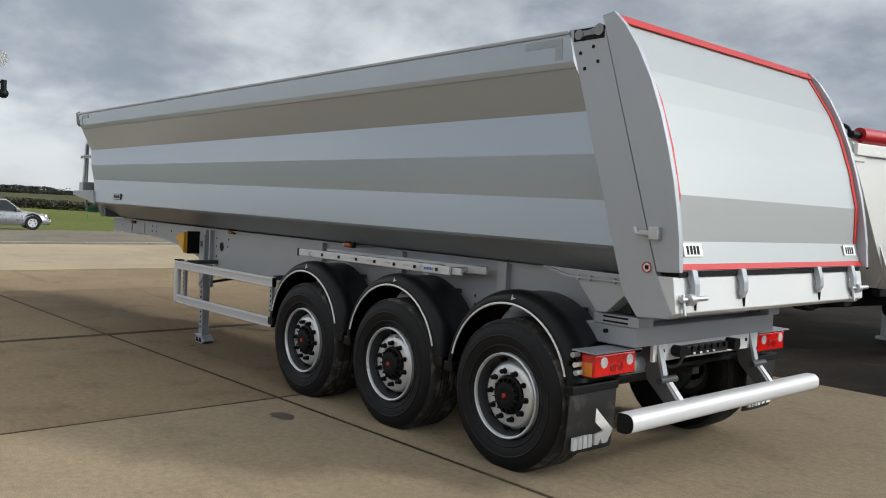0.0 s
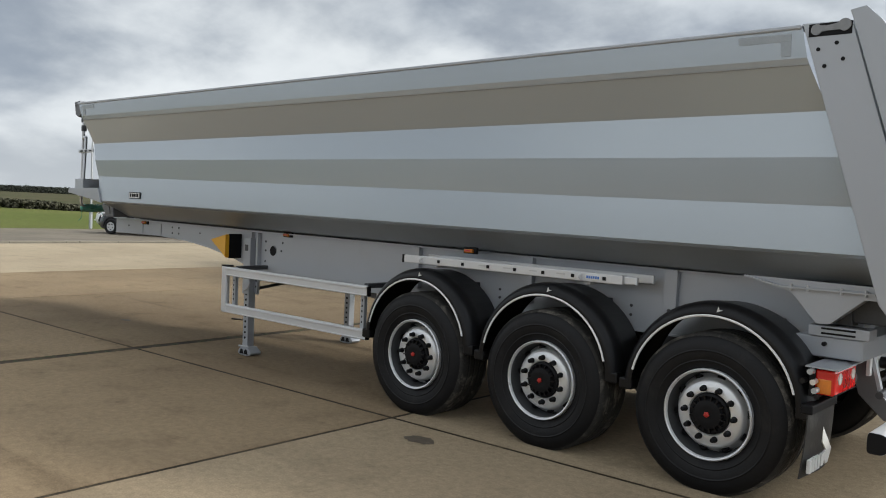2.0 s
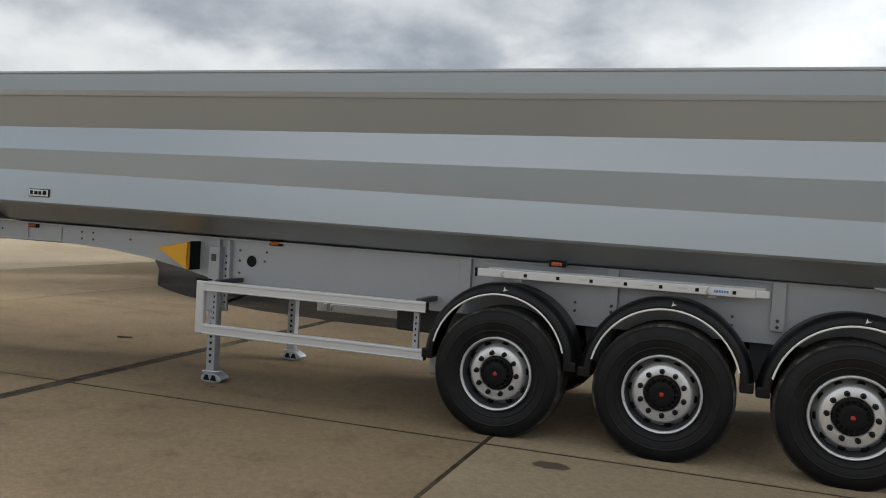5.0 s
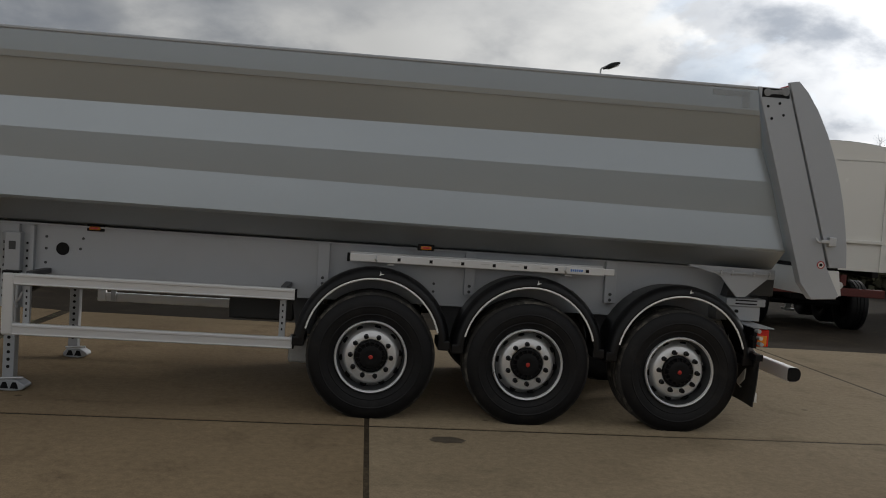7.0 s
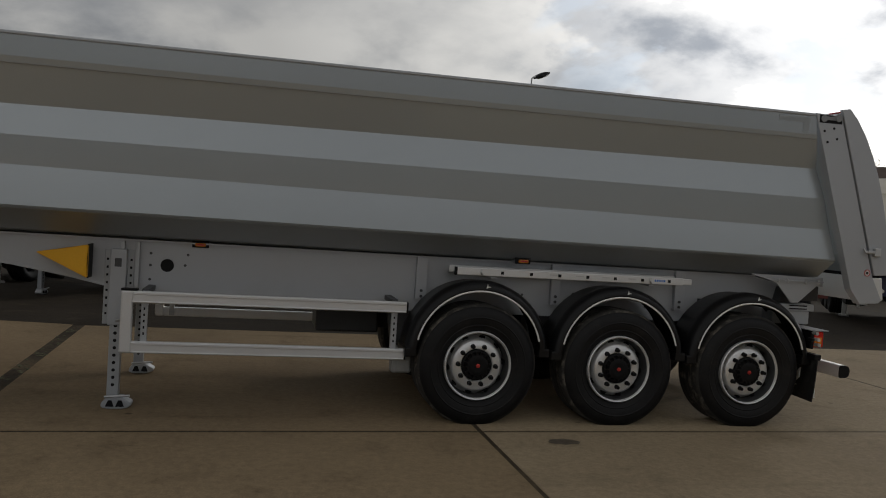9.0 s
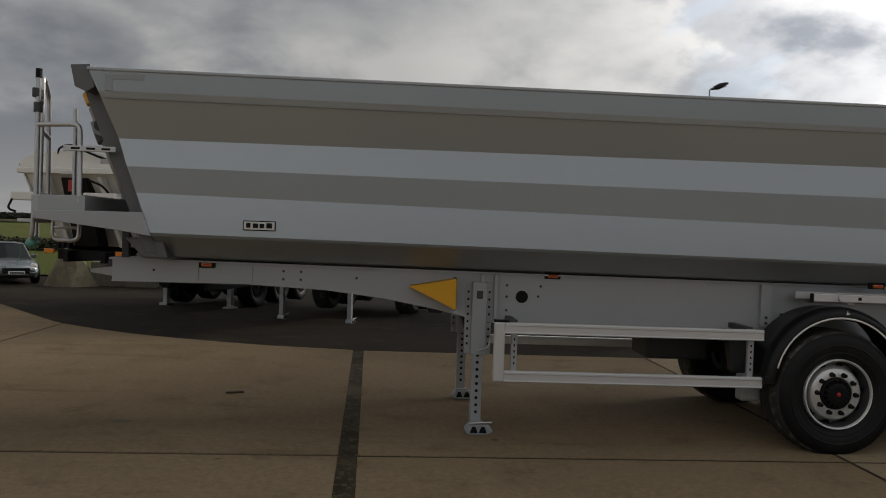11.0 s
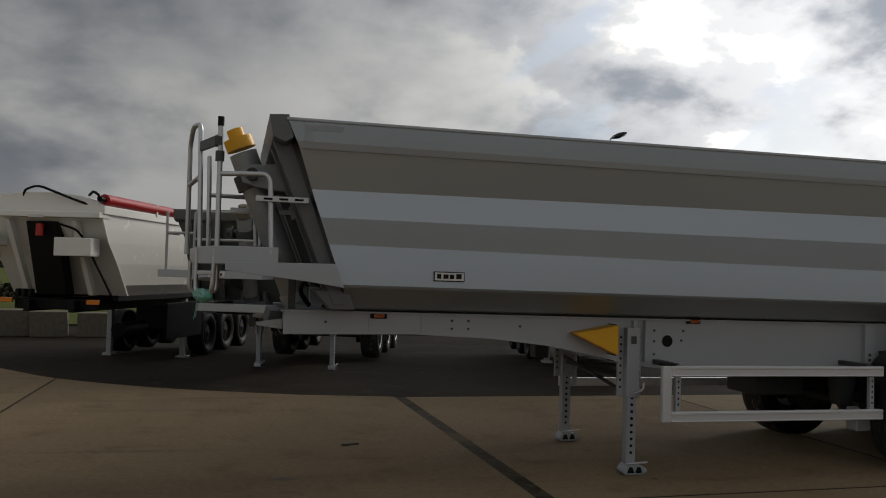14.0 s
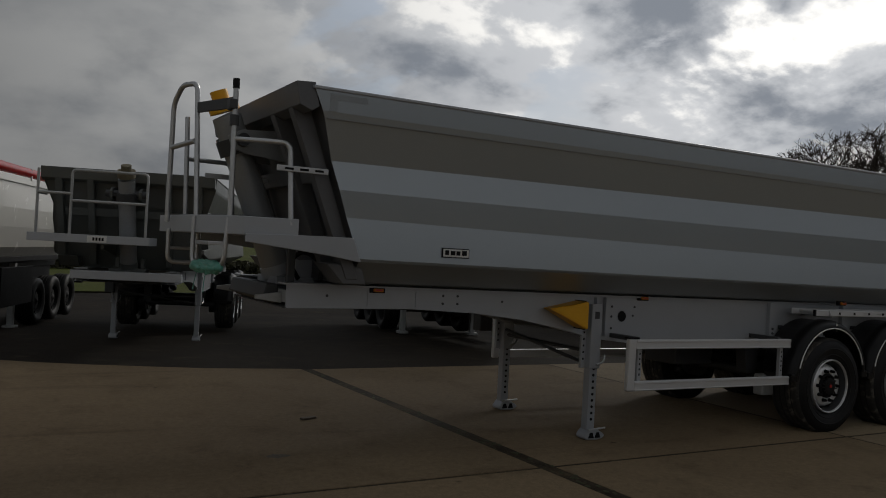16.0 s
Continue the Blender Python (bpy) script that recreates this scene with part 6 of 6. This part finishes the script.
    for i in range(7):
        box(bm, -0.5235 * L, -0.521 * L, -0.22 + i * 0.064, -0.178 + i * 0.064, 0.385, 0.445)
    part("plate_mark", bm, BLACK, plate)
    return top


def lathe_x_neg(c, profile, seg=20):
    bm = lathe(bmesh.new(), profile, seg)
    bmesh.ops.rotate(bm, verts=bm.verts, cent=(0, 0, 0), matrix=Matrix.Rotation(radians(-90), 3, "Z"))
    bmesh.ops.translate(bm, verts=bm.verts, vec=c)
    return bm


def lathe_half(x, y, z, r):
    return tube(bmesh.new(), [(x + r * math.cos(a), y, z + r * math.sin(a)) for a in [math.pi * i / 10 for i in range(11)]], 0.05, seg=8)


make_car((-20.3, 23.8, fall(23.8)), 128, "hatchback_car", "small dark grey hatchback parked on the verge", CAR_GREY, 3.85, 1.73, 1.41, 0.86)
make_car((-37.3, 5.55, 0.02), 262, "saloon_car", "silver saloon car parked by the road", CAR_SILVER, 4.3, 1.72, 1.36, 0.80)
make_car((-31.0, 13.6, 0.02), 25, "estate_car", "dark blue estate car with roof rails", CAR_BLACK, 4.5, 1.82, 1.62, 0.90)
make_car((-36.2, 15.9, 0.02), 25, "pickup_car", "white car parked behind another", CAR_WHITE, 4.4, 1.78, 1.5, 0.85)


def make_street_lamp(x, y, z, height, reach, turn, label, head=1.0):
    top = thing("street_lamp", (x, y, z), label, "street lamp", "street lamps", rz=turn)
    bm = rod(bmesh.new(), (0, 0, 0), (0, 0, 1.1), 0.085, seg=12)
    rod(bm, (0, 0, 1.1), (0, 0, height - 0.35), 0.055, 0.04, 12)
    part("pole", bm, GALV, top, smooth=40)
    part("arm", tube(bmesh.new(), [(0, 0, height - 0.4), (0, 0, height - 0.1), (reach * 0.4, 0, height - 0.02), (reach, 0, height)], 0.032, 0.25, 8), GALV, top)
    tilt = Matrix.Translation((reach, 0, height)) @ Matrix.Rotation(radians(-24), 4, "Y") @ Matrix.Scale(head, 4) @ Matrix.Translation((-reach, 0, -height))
    bm = prismed([(reach - 0.1, height - 0.05), (reach + 0.15, height - 0.10), (reach + 0.62, height - 0.06), (reach + 0.66, height + 0.02), (reach + 0.40, height + 0.09), (reach, height + 0.06)], "y", -0.15, 0.15, bevel=0.03)
    bmesh.ops.transform(bm, matrix=tilt, verts=bm.verts)
    part("lamp_head", bm, BLACK, top, "dark lamp head", smooth=50)
    bm = boxed(reach + 0.12, reach + 0.56, -0.11, 0.11, height - 0.115, height - 0.085, bevel=0.01)
    bmesh.ops.transform(bm, matrix=tilt, verts=bm.verts)
    part("lamp_lens", bm, CLEAR_LENS, top)


make_street_lamp(6.2, 26.1, fall(26), 8.55, 0.25, 20, "tall street lamp with dark angled head")
make_street_lamp(31.7, 33.4, fall(30), 9.95, 0.3, 10, "tall street lamp with dark angled head")
make_street_lamp(-29.1, 33.6, fall(33), 7.3, 0.5, 175, "tall galvanised street lamp on the verge", 0.8)
make_street_lamp(-38.9, 72.0, fall(60), 6.8, 1.2, 180, "tall galvanised street lamp on the verge")
make_street_lamp(-37.4, 13.9, 0.0, 4.5, 0.05, 90, "slim street lamp beside the road", 0.45)


def make_camera_mast():
    mast = thing("camera_mast", (-15.9, 0.05, 0.0), "grey mast with dome camera and lamp drum", "mast")
    part("pole", rod(bmesh.new(), (0, 0, 0), (0, 0, 4.9), 0.07, 0.05), GALV, mast)
    part("lamp_drum", rod(bmesh.new(), (0.0, 0.0, 4.62), (0.62, 0.36, 4.50), 0.17, seg=20), GALV, mast, "pale grey lamp drum", smooth=40)
    part("arm", tube(bmesh.new(), [(0, 0, 4.02), (0.45, 0.26, 4.02), (0.68, 0.39, 4.02)], 0.025), DARK_STEEL, mast)
    bm = rod(bmesh.new(), (0.68, 0.39, 3.86), (0.68, 0.39, 4.06), 0.06)
    bmesh.ops.create_uvsphere(bm, u_segments=16, v_segments=10, radius=0.10, matrix=pose(0.68, 0.39, 3.78))
    part("dome_camera", bm, BLACK, mast, "black dome housing", smooth=50)


make_camera_mast()


def make_boulder(at, sx, sy, sz, seed, rz):
    bm = bmesh.new()
    bmesh.ops.create_icosphere(bm, subdivisions=2, radius=1.0)
    off = Vector((seed * 7.1, seed * 3.3, 0))
    for v in bm.verts:
        p = v.co.copy()
        k = 1 + 0.30 * noise.noise(p * 1.1 + off) + 0.10 * noise.noise(p * 3 + off) + 0.04 * noise.noise(p * 8 + off)
        peak = max(0.25, 1.0 - 0.55 * max(0, p.z)) if sz > 1 else 1.0
        v.co = Vector((p.x * sx * k * peak, p.y * sy * k * peak, max(-0.1, p.z * sz * k)))
    ob = part("boulder", bm, STONE, None)
    ob.matrix_basis = pose(*at, 0, 0, rz)
    tagged(ob, "large rough pale boulder standing on the tarmac", "boulder")


make_boulder((-17.4, 22.6, fall(23)), 0.85, 0.6, 1.4, 2, 20)
for i, (x, y, w, h, a) in enumerate(((-16.25, 23.1, 1.15, 0.86, 8), (-15.05, 22.95, 1.12, 0.83, 5), (-13.6, 23.0, 1.1, 0.80, -4))):
    ob = part("concrete_block", boxed(-w / 2, w / 2, -0.35, 0.35, 0, h, bevel=0.03), BLOCK)
    ob.matrix_basis = pose(x, y, fall(23), 0, 0, a)
    tagged(ob, "weathered grey-brown concrete barrier block", "block", "barrier blocks")


def make_bare_tree(x, y, z, height, spread, seed, label, levels=6, twig=0.006):
    """Tapered trunk, forking limbs and a crown of fine twigs."""
    rng = random.Random(seed)
    verts, faces = [[], []], [[], []]

    def stick(a, b, r0, r1, n, which):
        d = (b - a).normalized()
        u = d.orthogonal().normalized()
        v = d.cross(u)
        base = len(verts[which])
        for p, r in ((a, r0), (b, r1)):
            for k in range(n):
                verts[which].append(p + r * (math.cos(k * math.tau / n) * u + math.sin(k * math.tau / n) * v))
        for k in range(n):
            faces[which].append((base + k, base + (k + 1) % n, base + n + (k + 1) % n, base + n + k))

    def grow(p, d, length, r, level):
        mid = p + d * length * 0.55 + Vector((rng.gauss(0, 1), rng.gauss(0, 1), rng.gauss(0, 0.5))) * length * 0.05
        end = p + d * length + Vector((rng.gauss(0, 1), rng.gauss(0, 1), rng.gauss(0, 0.5))) * length * 0.08
        which = 0 if level < 3 else 1
        n = 8 if level == 0 else (5 if level < 3 else 3)
        stick(p, mid, r, r * 0.85, n, which)
        stick(mid, end, r * 0.85, r * 0.66, n, which)
        if level >= levels:
            return
        for i in range(rng.choice((3, 3, 4)) if level else 5):
            side = Vector((rng.gauss(0, 1), rng.gauss(0, 1), rng.gauss(0.2, 0.6))).normalized()
            nd = (d * (0.75 if level else 0.6) + side * spread + Vector((0, 0, 0.12))).normalized()
            at = mid.lerp(end, rng.uniform(0.1, 1.0))
            grow(at, nd, length * rng.uniform(0.58, 0.78), max(r * rng.uniform(0.42, 0.58), twig), level + 1)

    grow(Vector((0, 0, 0)), Vector((0.03, 0.02, 1)).normalized(), height * 0.30, height * 0.028, 0)
    top = thing("tree", (x, y, z), label, "tree", "bare trees")
    for which, name, mat in ((0, "trunk", BARK), (1, "crown", TWIG)):
        me = bpy.data.meshes.new(name)
        me.from_pydata([tuple(v) for v in verts[which]], [], faces[which])
        me.materials.append(mat)
        ob = new(name, me)
        ob.parent = top


make_bare_tree(-32.2, 40.0, fall(40), 7.6, 0.85, 5, "bare winter tree with a wide twiggy crown", 7, 0.015)
make_bare_tree(35.5, 28.6, fall(25), 14.5, 0.75, 8, "tall bare tree beyond the yard", 7, 0.014)
make_bare_tree(39.5, 26.6, fall(25), 15.0, 0.75, 11, "tall bare tree beyond the yard", 7, 0.014)
make_bare_tree(30.7, 42.0, fall(25), 12.0, 0.8, 15, "bare tree behind the house")
make_bare_tree(36.2, 42.0, fall(25), 11.5, 0.8, 17, "bare tree behind the house")


def leafy_band(name, label, category, path, depth, h0, h1, size, count, mat, seed):
    """Many small leaf clumps heaped in an uneven band along a line."""
    rng = random.Random(seed)
    verts, faces = [], []
    n = len(path) - 1
    for _ in range(count):
        k = rng.random() * n
        i = min(int(k), n - 1)
        f = k - i
        x = path[i][0] + (path[i + 1][0] - path[i][0]) * f
        y = path[i][1] + (path[i + 1][1] - path[i][1]) * f
        g = path[i][2] + (path[i + 1][2] - path[i][2]) * f
        top = h0 + (h1 - h0) * (0.5 + 0.5 * noise.noise(Vector((x * 0.035, y * 0.035, seed)))) ** 1.3 + 0.35 * (h1 - h0) * noise.noise(Vector((x * 0.18, y * 0.18, seed + 3)))
        z = g + max(0.2, top) * rng.random() ** 0.6
        c = Vector((x + rng.uniform(-depth, depth), y + rng.uniform(-depth, depth), z))
        s = size * rng.uniform(0.5, 1.3)
        u = Vector((rng.gauss(0, 1), rng.gauss(0, 1), rng.gauss(0, 1))).normalized()
        v = u.orthogonal().normalized()
        w = u.cross(v)
        b = len(verts)
        verts += [c + s * v, c + s * w * 0.8, c - s * v * 0.9, c - s * w * 0.7, c + s * u * 0.6]
        faces += [(b, b + 1, b + 4), (b + 1, b + 2, b + 4), (b + 2, b + 3, b + 4), (b + 3, b, b + 4)]
    me = bpy.data.meshes.new(name)
    me.from_pydata([tuple(v) for v in verts], [], faces)
    me.materials.append(mat)
    tagged(new(name, me), label, category, kind="stuff")


leafy_band("far_woods", "distant dark belt of woodland", "woods", [(-520, -120, 0.6), (-420, 60, 0.5), (-330, 190, 0.2), (-210, 270, 0), (-80, 300, 0), (60, 310, 0), (200, 280, 0)], 14, 0.6, 4.2, 0.6, 60000, FAR_WOOD, 1)
leafy_band("near_hedge", "low brown hedge along the grass", "hedge", [(-135, -30, 0.2), (-105, 0, 0.1), (-75, 24, 0.0), (-58, 40, -0.3), (-38, 47, -0.5), (-14, 49, -0.5), (12, 50, -0.5)], 0.8, 0.5, 1.3, 0.2, 30000, HEDGE, 5)
leafy_band("right_hedge", "dark hedge behind the parked trailers", "hedge", [(2, 33, -0.6), (16, 30, -0.6), (32, 26, -0.6), (60, 12, -0.6), (75, -20, 0)], 1.2, 1.6, 2.6, 0.3, 16000, HEDGE, 7)
leafy_band("back_woods", "dark woodland belt behind the yard", "woods", [(75, -30, 0), (60, -70, 0), (0, -95, 0), (-60, -90, 0), (-110, -60, 0)], 5, 3.0, 7.0, 1.0, 9000, FAR_WOOD, 9)


def make_house():
    house = thing("house", (21.75, 33.7, fall(30)), "low brown-walled house with dark tiled roof and chimneys", "house", rz=-38)
    house.matrix_basis = house.matrix_basis @ Matrix.Diagonal((1.15, 1.15, 1.2, 1))
    bm = boxed(-6, 6, -3.6, 3.6, 0, 2.9)
    prism(bm, [(-3.6, 2.9), (3.6, 2.9), (0, 5.2)], "x", -6, 6)
    part("wall", bm, HOUSE_WALL, house)
    for s in (-1, 1):
        roof = part("roof", loft(bmesh.new(), [[(x, s * 3.95, 2.70) for x in (-6.3, 6.3)], [(x, 0, 5.36) for x in (-6.3, 6.3)]], 0.10), ROOF_TILE, house, "dark tiled roof slope")
        tile = boxed(-0.34, 0.34, -0.02, 0.30, 0.0, 0.035)
        first = part("shingle", tile, ROOF_TILE, roof)
        a = math.degrees(math.atan2(5.36 - 2.70, 3.95))
        for r in range(15):
            for c in range(18):
                k = r / 15
                m = pose(-6.0 + c * 0.70 + (0.35 if r % 2 else 0), s * 3.95 * (1 - k), 2.74 + 2.66 * k, 0, 0, 0 if s < 0 else 180) @ pose(0, 0, 0, a + 5)
                o = first if r == c == 0 else again(first, 0, 0, 0, roof)
                o.matrix_basis = m
    for x in (-2.6, 3.6):
        ch = part("chimney", boxed(x - 0.46, x + 0.46, -0.30, 0.30, 4.6, 6.40, bevel=0.02), BRICK_RED, house, "dark brick chimney")
        part("chimney_cap", boxed(x - 0.53, x + 0.53, -0.37, 0.37, 6.22, 6.42, bevel=0.03), BRICK_RED, ch)
        part("chimney_pot", rod(bmesh.new(), (x + 0.05, 0, 6.42), (x + 0.05, 0, 6.68), 0.15, 0.13), BRICK_RED, ch)
    aerial = part("aerial", rod(bmesh.new(), (3.68, 0.0, 6.6), (3.68, 0.0, 7.3), 0.02, seg=6), GALV, house)
    for i in range(5):
        part("aerial_bar", rod(bmesh.new(), (3.3 + i * 0.16, -0.25, 7.2), (3.3 + i * 0.16, 0.25, 7.2), 0.012, seg=5), GALV, aerial)
    part("aerial_bar", rod(bmesh.new(), (3.2, 0.0, 7.2), (4.05, 0.0, 7.2), 0.014, seg=5), GALV, aerial)
    for x in (-4.2, -1.4, 1.4, 4.2):
        w = part("window", boxed(x - 0.6, x + 0.6, -3.68, -3.58, 1.0, 2.2), GLASS_DARK, house)
        part("window_frame", boxed(x - 0.68, x + 0.68, -3.66, -3.57, 0.92, 2.28), WHITE, w)
    return house


make_house()
